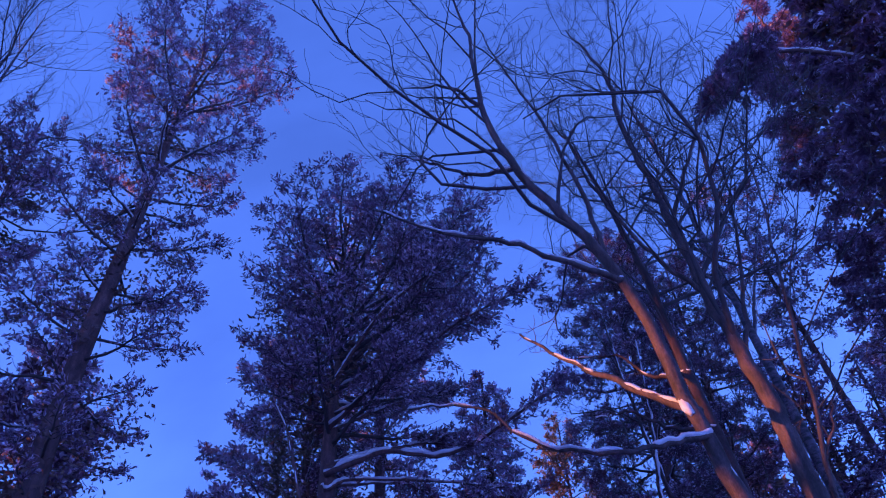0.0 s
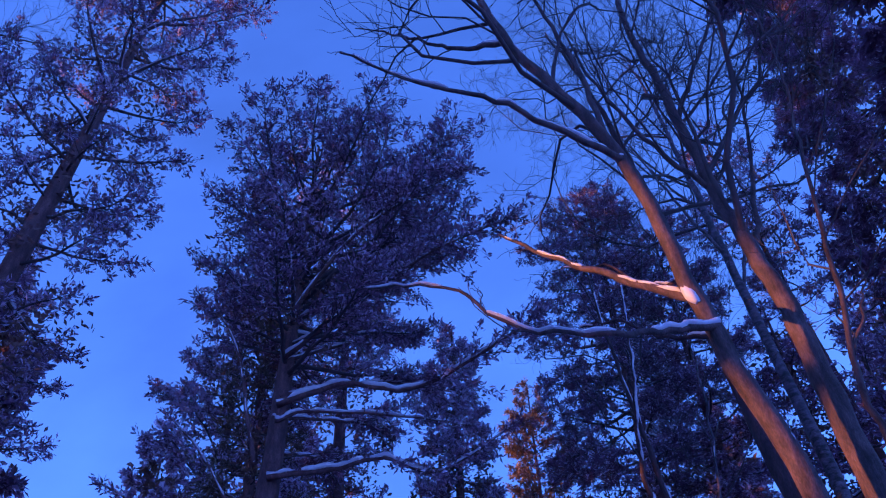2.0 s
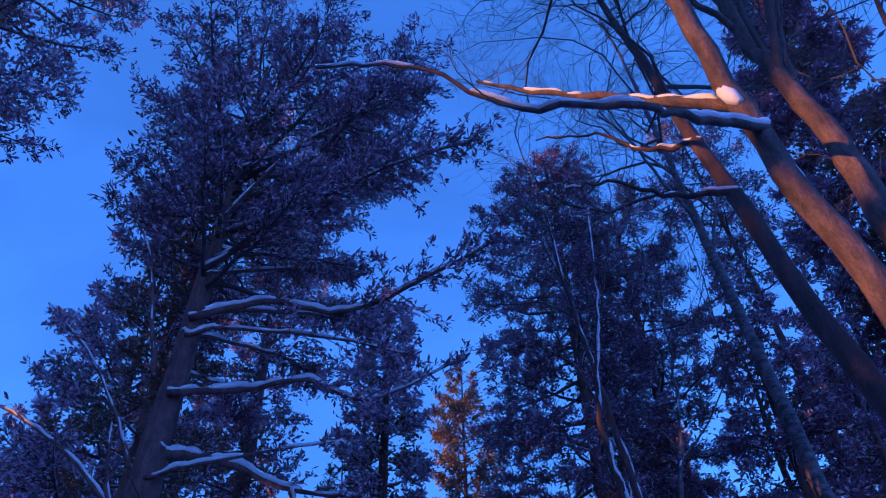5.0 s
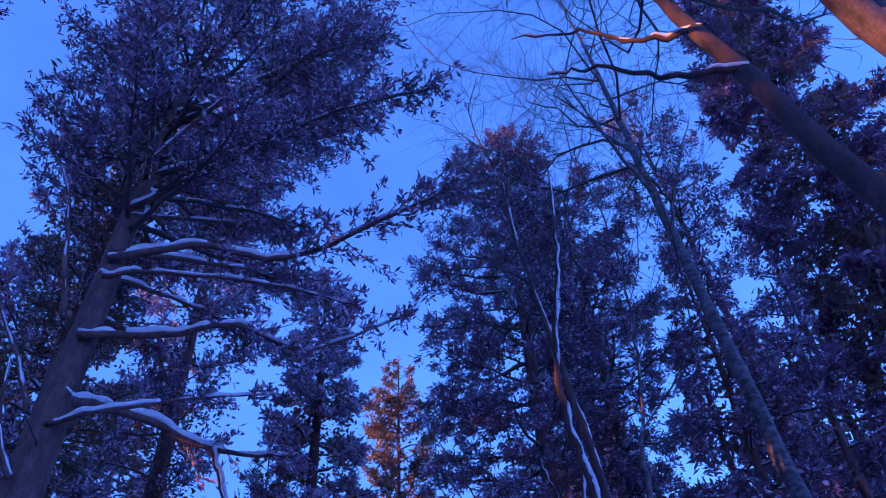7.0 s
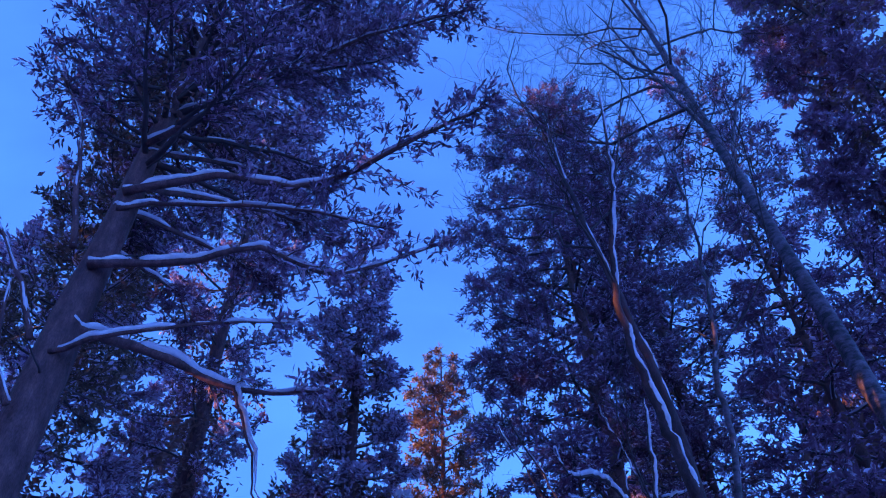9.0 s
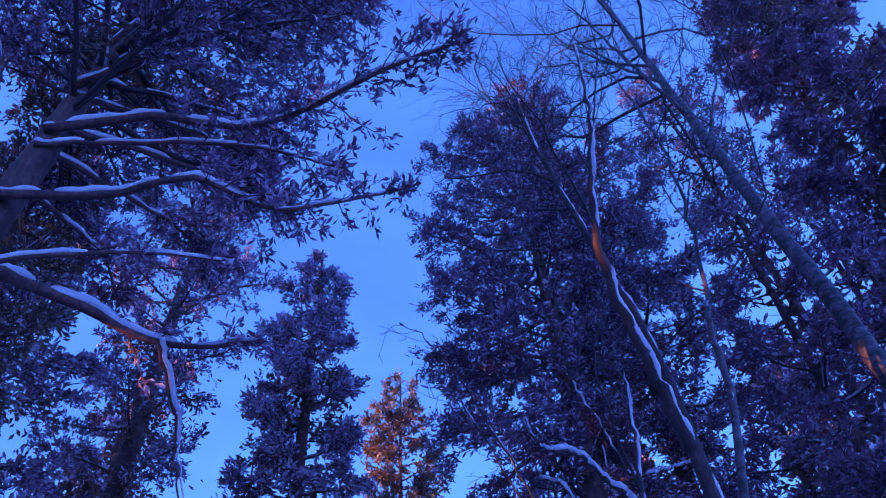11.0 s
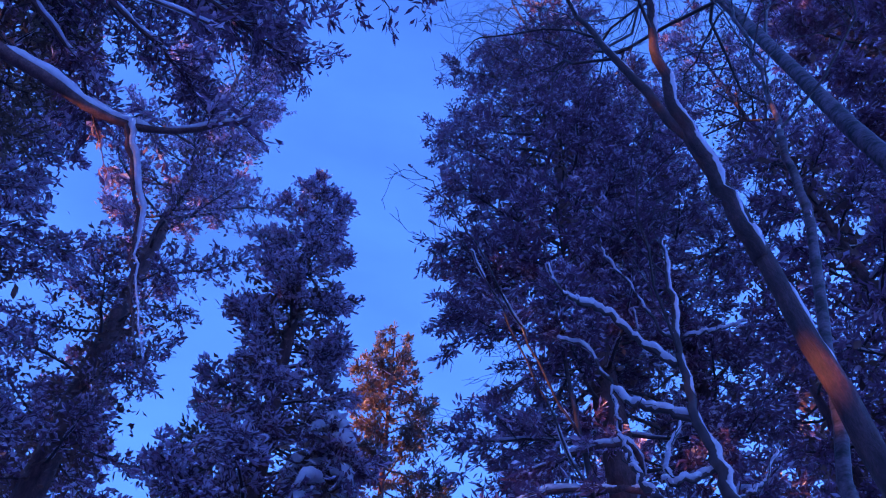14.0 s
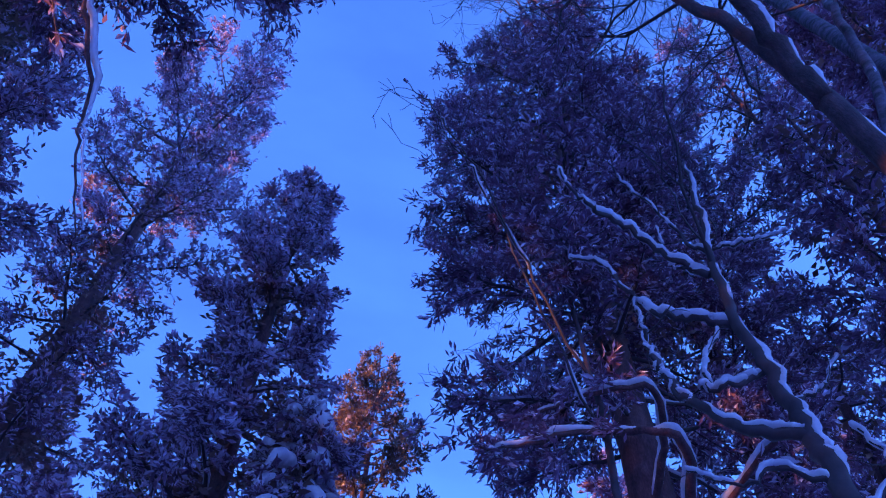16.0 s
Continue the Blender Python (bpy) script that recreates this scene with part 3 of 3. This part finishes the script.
conifer("spruce_tree", "dark spruce with drooping boughs", (5.45, 14.6, 0), 12.6, 0.16, 2.5,
        [(2.5, 1.3), (6, 1.0), (9, 1.0), (11.4, 0.6), (12.6, 0.2)], 80, 71, tuft=(0.11, 0.021), dens=0.9, core=0.3, snow=0.12, droop=0.3,
        elev=((-20, -5), (10, 30)), needles=NEEDLES_DARK, category="spruce tree")
conifer("spruce_tree", "dark spruce with drooping boughs", (6.5, 14.0, 0), 11.4, 0.15, 2.5,
        [(2.5, 1.8), (6, 1.3), (9, 0.9), (11.4, 0.2)], 52, 73, tuft=(0.11, 0.021), dens=0.75, core=0.1, snow=0.12, droop=0.3,
        elev=((-20, -5), (10, 30)), needles=NEEDLES_DARK, category="spruce tree")
conifer("spruce_tree", "dark spruce crowded behind the white-barked birch", (6.8, 17.6, 0), 14.0, 0.17, 4.0,
        [(4, 1.5), (8, 1.3), (11, 1.0), (13, 0.5), (14, 0.2)], 66, 77, tuft=(0.12, 0.024), dens=0.85, core=0.2, snow=0.12, droop=0.3,
        elev=((-20, -5), (10, 30)), needles=NEEDLES_DARK, category="spruce tree")
conifer("pine_tree", "tall pine with a dark leaning trunk", (8.05, 16.4, 0), 19.0, 0.15, 13.2,
        [(13.2, 0.9), (15, 1.1), (17, 1.1), (18.3, 0.8), (19, 0.3)], 42, 79, stubs=14, bend=((-1.0, -0.4), (-2.0, -0.8)), snow=0.14)
# spruces on the side of the path
conifer("spruce_tree", "tall dark spruce with thick snow-laden boughs", (6.1, 7.3, 0), 16.0, 0.2, 5.0,
        [(5, 1.5), (8, 1.35), (11, 1.05), (14, 0.7), (16, 0.2)], 124, 83, tuft=(0.11, 0.022), dens=2.3, core=2.0, snow=0.06, droop=0.35,
        elev=((-25, -10), (5, 25)), needles=NEEDLES_DARK, category="spruce tree",
        extra=[([(0, 0, 11.4), (-1.1, -0.3, 11.7), (-2.1, -0.6, 11.4), (-2.9, -0.8, 10.5)], 0.04, 0.01, 2.5)])
conifer("spruce_tree", "tall dark spruce with heavy hanging boughs", (9.4, 14.6, 0), 26.0, 0.25, 7.5,
        [(7.5, 2.3), (13, 2.0), (18, 1.7), (22, 1.5), (26, 0.3)], 120, 89, tuft=(0.14, 0.028), dens=1.5, core=1.0, snow=0.06, droop=0.4,
        elev=((-25, -10), (5, 25)), needles=NEEDLES_DARK, category="spruce tree")
conifer("spruce_tree", "snow-buried spruce beside the narrow pine", (-0.05, 18.6, 0), 9.7, 0.09, 3.0,
        [(3, 0.95), (7, 0.8), (8.8, 0.55), (9.7, 0.15)], 74, 97, tuft=(0.12, 0.022), dens=0.7, snow=0.25, heavy=0.12, droop=0.5,
        elev=((-30, -50), (5, -30)), needles=NEEDLES_DARK, category="spruce tree", snow_limbs=1.0, core=0.5)
conifer("spruce_tree", "young spruce weighed down with lumps of snow", (-4.6, 10.6, 0), 6.3, 0.07, 1.0,
        [(1, 1.0), (4, 0.8), (6.2, 0.2)], 50, 101, tuft=(0.12, 0.022), dens=0.6, snow=0.10, heavy=0.105, droop=0.5,
        elev=((-30, -50), (5, -30)), needles=NEEDLES_DARK, category="spruce tree", snow_limbs=1.0)
# the edges of the view
conifer("pine_tree", "dark dense pine at the edge of the wood", (-9.3, 9.0, 0), 17.5, 0.18, 8.0,
        [(8, 0.9), (12, 1.1), (15, 1.1), (17.5, 0.4)], 46, 103, dens=1.2, core=1.4, snow=0.08)
conifer("pine_tree", "pine with a slanting dark trunk", (9.95, 19.4, 0), 15.2, 0.15, 7.0,
        [(7, 1.2), (11, 1.5), (14, 0.9), (15.2, 0.3)], 46, 107, tuft=(0.105, 0.0175), snow=0.15)
conifer("pine_tree", "pine with warm light on its crown", (8.9, 16.8, 0), 18.0, 0.15, 10.5,
        [(10.5, 0.9), (14, 1.1), (16.5, 0.8), (18, 0.25)], 40, 109, tuft=(0.105, 0.0175), snow=0.12)

# ---------------------------------------------------------------- the bare trees
ASP = (2.69, 6.5, 0)
leaning = bare_tree("aspen_tree", "leaning grey aspen, bare, with snow in its forks", ASP, [
    ("trunk", [(0, 0, -0.2), (-0.35, -0.12, 2), (-0.72, -0.25, 4), (-1.06, -0.38, 5.5), (-1.37, -0.6, 7.0), (-2.1, -0.8, 8.6), (-2.4, -0.85, 9.9), (-2.42, -0.8, 11.6), (-2.6, -0.8, 13.0)], 0.098, 0.012, 0.5, -0.55),
    ("limb", [(-1.02, -0.38, 5.55), (-1.5, 0.0, 6.2), (-1.95, 0.4, 6.9), (-2.4, 0.8, 7.7)], 0.045, 0.012, 0.75, 0.5),
    ("limb", [(-1.0, -0.4, 5.3), (-1.45, -0.55, 5.2), (-1.85, -0.68, 5.1), (-2.42, -0.47, 5.45), (-2.9, -0.4, 5.95), (-3.5, -0.3, 6.1)], 0.028, 0.008, 0.5, 0.75),
    ("limb", [(-1.35, -0.6, 6.95), (-1.75, -0.9, 6.95), (-2.36, -1.3, 7.0), (-2.9, -1.5, 7.05), (-3.5, -1.7, 7.3)], 0.034, 0.008, 0.3, 0.4),
    ("limb", [(-2.1, -0.8, 8.65), (-2.6, -0.7, 8.8), (-3.1, -0.6, 9.3), (-3.7, -0.5, 9.8)], 0.03, 0.006, 0.2, 0.1),
    ("limb", [(-2.4, -0.85, 9.85), (-2.8, -0.8, 10.5), (-3.4, -0.7, 10.8)], 0.03, 0.006, 0.2, 0.0),
    ("limb", [(-1.45, -0.65, 7.2), (-1.5, -0.5, 8.6), (-1.75, -0.4, 10.2), (-2.1, -0.4, 11.6), (-2.3, -0.4, 13)], 0.03, 0.006, 0.25, 0.0),
], 5, ASPEN_BARK)
lump = Geo()
tube(lump, [(-1.10, -0.44, 5.50), (-1.12, -0.42, 5.58), (-1.14, -0.40, 5.68), (-1.17, -0.40, 5.80)], [0.022, 0.046, 0.040, 0.014], 9, 0.08, np.random.default_rng(55))
part("snow", lump, SNOW, leaning, "lump of snow in the fork")["kind"] = "stuff"
bare_tree("aspen_tree", "straight grey aspen, bare and finely twigged", (2.35, 6.6, 0), [
    ("trunk", [(0.2, -0.1, -0.2), (0.15, -0.05, 3), (0.08, -0.05, 4.9), (0.02, -0.05, 5.9), (-0.1, 0, 7.0), (-0.2, 0, 8.5), (-0.3, 0.05, 10), (-0.3, 0.05, 11.6), (-0.6, 0.1, 13)], 0.112, 0.012, 0.45, -0.45),
    ("limb", [(-0.2, 0, 8.3), (0.1, -0.05, 9.0), (0.5, -0.2, 9.8), (0.9, -0.3, 11)], 0.03, 0.006, 0.15, 0.0),
    ("limb", [(-0.12, 0, 7.2), (-0.6, -0.1, 8.0), (-1.0, -0.1, 9.4), (-1.1, -0.1, 11)], 0.03, 0.006, 0.2, 0.0),
    ("limb", [(0.0, 0, 6.4), (0.3, 0.2, 7.4), (0.6, 0.2, 8.8), (0.7, 0.2, 10.2)], 0.03, 0.006, 0.2, 0.0),
], 6, ASPEN_BARK, every=0.33)
bare_tree("aspen_tree", "dark leaning bare trunk", (2.14, 6.11, 0), [
    ("trunk", [(0.3, 0.3, -0.2), (0.1, 0.45, 2.5), (-0.1, 0.8, 4.6), (-0.2, 1.25, 7.2), (-0.27, 1.6, 9.2), (-0.5, 1.8, 11.2), (-0.8, 1.9, 12.6)], 0.095, 0.012, 0.5, 0.0),
    ("limb", [(-0.15, 1.0, 6.0), (-0.5, 1.2, 6.2), (-0.9, 1.4, 6.6), (-1.2, 1.5, 6.65)], 0.028, 0.006, 0.25, 0.2),
    ("limb", [(-0.17, 1.15, 6.8), (-0.55, 1.4, 7.0), (-0.8, 1.6, 7.5), (-1.3, 1.8, 7.7)], 0.025, 0.006, 0.25, 0.2),
], 7, DARK_BARK)
bare_tree("young_aspen", "thin forked young aspen stem with upright twigs", (2.35, 6.2, 0), [
    ("trunk", [(0.0, 0.0, -0.1), (-0.02, -0.08, 2), (0.04, -0.13, 4.05), (0.09, -0.16, 4.91), (0.26, -0.26, 5.99), (0.38, -0.33, 6.92), (0.52, -0.41, 7.87), (0.6, -0.4, 9.2)], 0.034, 0.006, 0.4, 0.0),
    ("stem", [(0.09, -0.16, 4.9), (0.24, -0.24, 5.2), (0.32, -0.29, 5.4), (0.42, -0.3, 5.9)], 0.015, 0.005, 0.4, 0.0),
], 8, ASPEN_BARK)
bare_tree("birch_tree", "tall white-barked birch with fine drooping twigs", (5.23, 12.69, 0), [
    ("trunk", [(0, 0, -0.2), (-0.2, 0.15, 4), (-0.42, 0.3, 8), (-0.62, 0.45, 12), (-0.75, 0.55, 15), (-0.9, 0.6, 18), (-1.1, 0.7, 20)], 0.145, 0.012, 0.55, 0.0),
    ("limb", [(-0.6, 0.42, 11.6), (-0.2, 0.6, 12.8), (0.3, 0.6, 14.2), (0.7, 0.5, 15.2)], 0.04, 0.006, 0.2, 0.0),
    ("limb", [(-0.65, 0.47, 12.6), (-1.2, 0.3, 13.8), (-1.7, 0.2, 15.4), (-2.1, 0.1, 16.4)], 0.04, 0.006, 0.2, 0.0),
    ("limb", [(-0.7, 0.5, 13.8), (-1.2, 0.8, 15.2), (-1.8, 1.0, 17.2)], 0.035, 0.006, 0.2, 0.0),
], 9, BIRCH_BARK, category="birch tree", rise=-0.05, every=0.38)
bare_tree("aspen_tree", "forked dark aspen with snow blown along its stems", (2.46, 12.34, 0), [
    ("trunk", [(0.05, 0, -0.2), (0.0, 0, 2.5), (-0.05, 0.03, 4.5), (-0.12, 0.06, 6.6), (-0.28, 0.25, 8.6), (-0.45, 0.5, 10.8), (-0.55, 0.6, 12.6)], 0.088, 0.014, 0.7, -0.8),
    ("stem", [(-0.10, 0.03, 5.6), (-0.24, -0.10, 6.2), (-0.42, -0.26, 6.9), (-0.54, -0.5, 7.6), (-0.46, -0.8, 8.5), (-0.4, -0.95, 9.1), (-0.3, -1.0, 10.6)], 0.058, 0.010, 0.5, -1.2),
], 10, DARK_BARK, every=0.36)
bare_tree("birch_tree", "thin crooked birch with peeling pale bark", (2.4, 13.0, 0), [
    ("trunk", [(0, 0, -0.2), (0.05, -0.1, 2.5), (0.12, -0.22, 4.1), (0.25, -0.45, 5.1), (0.42, -0.7, 6.2), (0.38, -0.85, 6.8), (0.55, -0.8, 7.4), (0.7, -0.9, 8.9), (0.7, -0.9, 10.5), (0.6, -0.7, 12.5)], 0.05, 0.008, 0.6, 0.3),
], 12, BIRCH_BARK, category="birch tree")
# stem added inside the clump to fit the view; it carries the bare limbs
bare_tree("young_birch", "thin dark birch half hidden among the conifers", (2.1, 15.1, 0), [
    ("trunk", [(0, 0, -0.1), (0.05, 0, 3), (0.0, 0.05, 6), (-0.05, 0.05, 8), (-0.1, 0.1, 10.5)], 0.045, 0.008, 0.6, 0.0),
    ("limb", [(0.0, 0.05, 6.6), (-0.6, -0.45, 7.4), (-1.1, -0.95, 7.95), (-1.4, -1.15, 8.25), (-1.6, -1.3, 8.4), (-1.8, -1.45, 8.35)], 0.013, 0.003, 0.45, 0.3),
    ("limb", [(0.0, 0.05, 6.0), (-0.5, -0.4, 6.8), (-1.0, -0.95, 7.4), (-1.3, -1.25, 7.55), (-1.6, -1.5, 7.4)], 0.012, 0.003, 0.45, 0.3),
], 16, TWIG, category="birch tree")
bare_tree("rowan_tree", "crooked young rowan with thick snow on its limbs", (2.45, 13.6, 0), [
    ("trunk", [(0.12, 0.1, -0.1), (0.14, 0.12, 2.4), (0.10, 0.14, 4.2), (0.08, 0.15, 4.7), (0.04, 0.17, 5.17), (0.0, 0.19, 5.83), (0.05, 0.16, 6.5), (0.12, 0.13, 7.2), (0.17, 0.11, 7.8)], 0.072, 0.010, 0.7, -1.15),
    ("limb", [(-0.02, 0.2, 6.2), (-0.23, 0.28, 6.55), (-0.46, 0.25, 6.8), (-0.70, 0.15, 6.75), (-0.85, 0.05, 6.72), (-0.98, 0.0, 7.0)], 0.028, 0.009, 0.5, 1.25),
    ("limb", [(-0.02, 0.2, 5.66), (-0.22, 0.3, 5.82), (-0.4, 0.39, 5.98), (-0.49, 0.44, 6.26), (-0.58, 0.48, 6.59), (-0.77, 0.58, 6.8)], 0.026, 0.009, 0.5, 1.25),
    ("limb", [(0.07, 0.16, 4.72), (-0.18, 0.28, 4.84), (-0.32, 0.35, 5.05), (-0.4, 0.39, 5.21), (-0.45, 0.42, 5.48), (-0.47, 0.43, 5.76), (-0.46, 0.42, 6.12)], 0.036, 0.012, 0.5, 1.15),
    ("limb", [(0.03, 0.18, 5.22), (-0.11, 0.25, 5.16), (-0.26, 0.32, 5.18), (-0.22, 0.29, 5.39), (-0.10, 0.24, 5.66)], 0.018, 0.006, 0.5, 1.15),
    ("limb", [(0.03, 0.17, 6.48), (0.19, 0.09, 6.47), (0.33, 0.03, 6.48), (0.52, -0.06, 6.52)], 0.011, 0.005, 0.3, 0.7),
    ("limb", [(0.04, 0.17, 6.45), (-0.06, 0.22, 6.62), (-0.15, 0.27, 7.17), (-0.27, 0.33, 7.62), (-0.34, 0.36, 8.14)], 0.016, 0.005, 0.4, 0.9),
    ("limb", [(-0.09, 0.24, 6.32), (-0.18, 0.28, 6.36), (-0.2, 0.29, 6.55), (-0.19, 0.29, 6.94)], 0.012, 0.005, 0.4, 0.8),
    ("limb", [(0.07, 0.15, 4.95), (0.25, 0.12, 5.05), (0.42, 0.1, 5.3), (0.55, 0.1, 5.5)], 0.014, 0.005, 0.3, 0.9),
    ("limb", [(0.1, 0.14, 4.35), (-0.12, 0.2, 4.5), (-0.3, 0.3, 4.45), (-0.5, 0.4, 4.6)], 0.018, 0.006, 0.4, 1.15),
    ("limb", [(0.1, 0.14, 4.2), (0.3, 0.1, 4.35), (0.45, 0.15, 4.6), (0.4, 0.2, 4.9)], 0.017, 0.006, 0.4, 1.15),
], 13, TWIG, depth=2, category="rowan tree", every=0.34)
bare_tree("birch_tree", "bare birch with fine high twigs", (-10.5, 8.0, 0), [
    ("trunk", [(0, 0, -0.2), (0.1, 0.1, 8), (0.3, 0.2, 15), (0.6, 0.3, 21)], 0.13, 0.01, 0.55, 0.0),
    ("limb", [(0.25, 0.2, 14), (1.0, 0.4, 16), (1.5, 0.5, 18.5)], 0.04, 0.006, 0.2, 0.0),
], 14, BIRCH_BARK, category="birch tree")
# trees farther off that close the wood
for k, (x, y, h, s) in enumerate([(-12, 26, 19, 1), (-8, 29, 21, 2), (-3, 31, 18, 3), (3, 33, 18, 4), (7.5, 27, 18, 5), (12, 24, 20, 6), (-13, 17, 20, 7), (13.5, 18, 19, 8)]):
    conifer("pine_tree", "distant pine in the dusk", (x, y, 0), h, 0.18, 6.0, [(6, 1.6), (h * 0.6, 1.8), (h * 0.85, 1.3), (h, 0.3)], 40, 200 + s,
            tuft=(0.24, 0.045), dens=0.8, snow=0.16, group="distant conifers")


# ---------------------------------------------------------------- unseen wood added towards the low sun; shades all but aimed gaps and tops
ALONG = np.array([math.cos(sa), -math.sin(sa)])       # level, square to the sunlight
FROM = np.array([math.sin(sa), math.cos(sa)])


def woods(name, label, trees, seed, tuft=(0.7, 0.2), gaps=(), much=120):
    """gaps: openings left for sunlight to pass, as (place along the wood's edge, height, half width, half height)."""
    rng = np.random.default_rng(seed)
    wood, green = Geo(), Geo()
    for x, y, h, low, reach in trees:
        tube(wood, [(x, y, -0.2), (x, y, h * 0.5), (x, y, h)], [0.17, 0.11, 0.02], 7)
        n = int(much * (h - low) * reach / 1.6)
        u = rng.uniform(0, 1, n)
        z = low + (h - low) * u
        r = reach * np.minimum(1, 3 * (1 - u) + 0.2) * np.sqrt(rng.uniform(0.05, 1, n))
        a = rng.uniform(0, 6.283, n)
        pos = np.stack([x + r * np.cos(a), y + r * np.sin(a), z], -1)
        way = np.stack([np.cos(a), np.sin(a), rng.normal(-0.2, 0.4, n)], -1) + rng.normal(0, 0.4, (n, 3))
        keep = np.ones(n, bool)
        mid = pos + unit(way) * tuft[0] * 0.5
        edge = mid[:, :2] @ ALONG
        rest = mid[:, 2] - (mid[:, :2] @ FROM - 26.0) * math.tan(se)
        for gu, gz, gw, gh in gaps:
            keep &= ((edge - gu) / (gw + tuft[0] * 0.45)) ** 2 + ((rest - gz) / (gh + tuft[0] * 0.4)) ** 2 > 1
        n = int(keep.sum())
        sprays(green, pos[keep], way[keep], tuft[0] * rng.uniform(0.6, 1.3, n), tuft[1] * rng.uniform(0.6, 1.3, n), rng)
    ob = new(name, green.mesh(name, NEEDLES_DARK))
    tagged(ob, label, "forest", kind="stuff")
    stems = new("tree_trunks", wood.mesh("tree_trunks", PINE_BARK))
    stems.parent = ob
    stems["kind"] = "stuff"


# openings aimed so that sunlight lands on chosen trunks, limbs and tops
SUN_GAPS = [(5.25, 7.78, 0.28, 0.28), (5.55, 8.1, 0.14, 0.2), (5.85, 8.5, 0.12, 0.2), (6.15, 8.9, 0.12, 0.2), (6.45, 9.35, 0.12, 0.2), (6.75, 9.75, 0.12, 0.2),
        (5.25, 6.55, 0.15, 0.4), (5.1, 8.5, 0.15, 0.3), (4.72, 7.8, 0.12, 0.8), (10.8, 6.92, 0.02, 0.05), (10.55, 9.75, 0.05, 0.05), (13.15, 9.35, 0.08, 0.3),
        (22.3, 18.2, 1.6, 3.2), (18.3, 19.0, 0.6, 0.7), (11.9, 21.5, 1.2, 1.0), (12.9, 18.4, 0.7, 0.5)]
SUN_SCREEN = []
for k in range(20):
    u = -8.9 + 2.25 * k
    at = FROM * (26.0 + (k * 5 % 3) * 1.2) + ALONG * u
    SUN_SCREEN.append((float(at[0]), float(at[1]), 24.0 + (k * 7) % 5, 0.4, 2.1))
woods("added_woods", "dense dark conifers on the sunset side of the path", SUN_SCREEN, 300, (0.42, 0.14), SUN_GAPS, 300)
SIDES = [(x, y, 17 + (k * 7) % 5, 1.5, 2.3) for k, (x, y) in enumerate([(-16, 30), (-9, 37), (1, 39), (9, 38), (17, 30)])]
woods("added_woods", "dark conifers closing the distance", SIDES, 301)
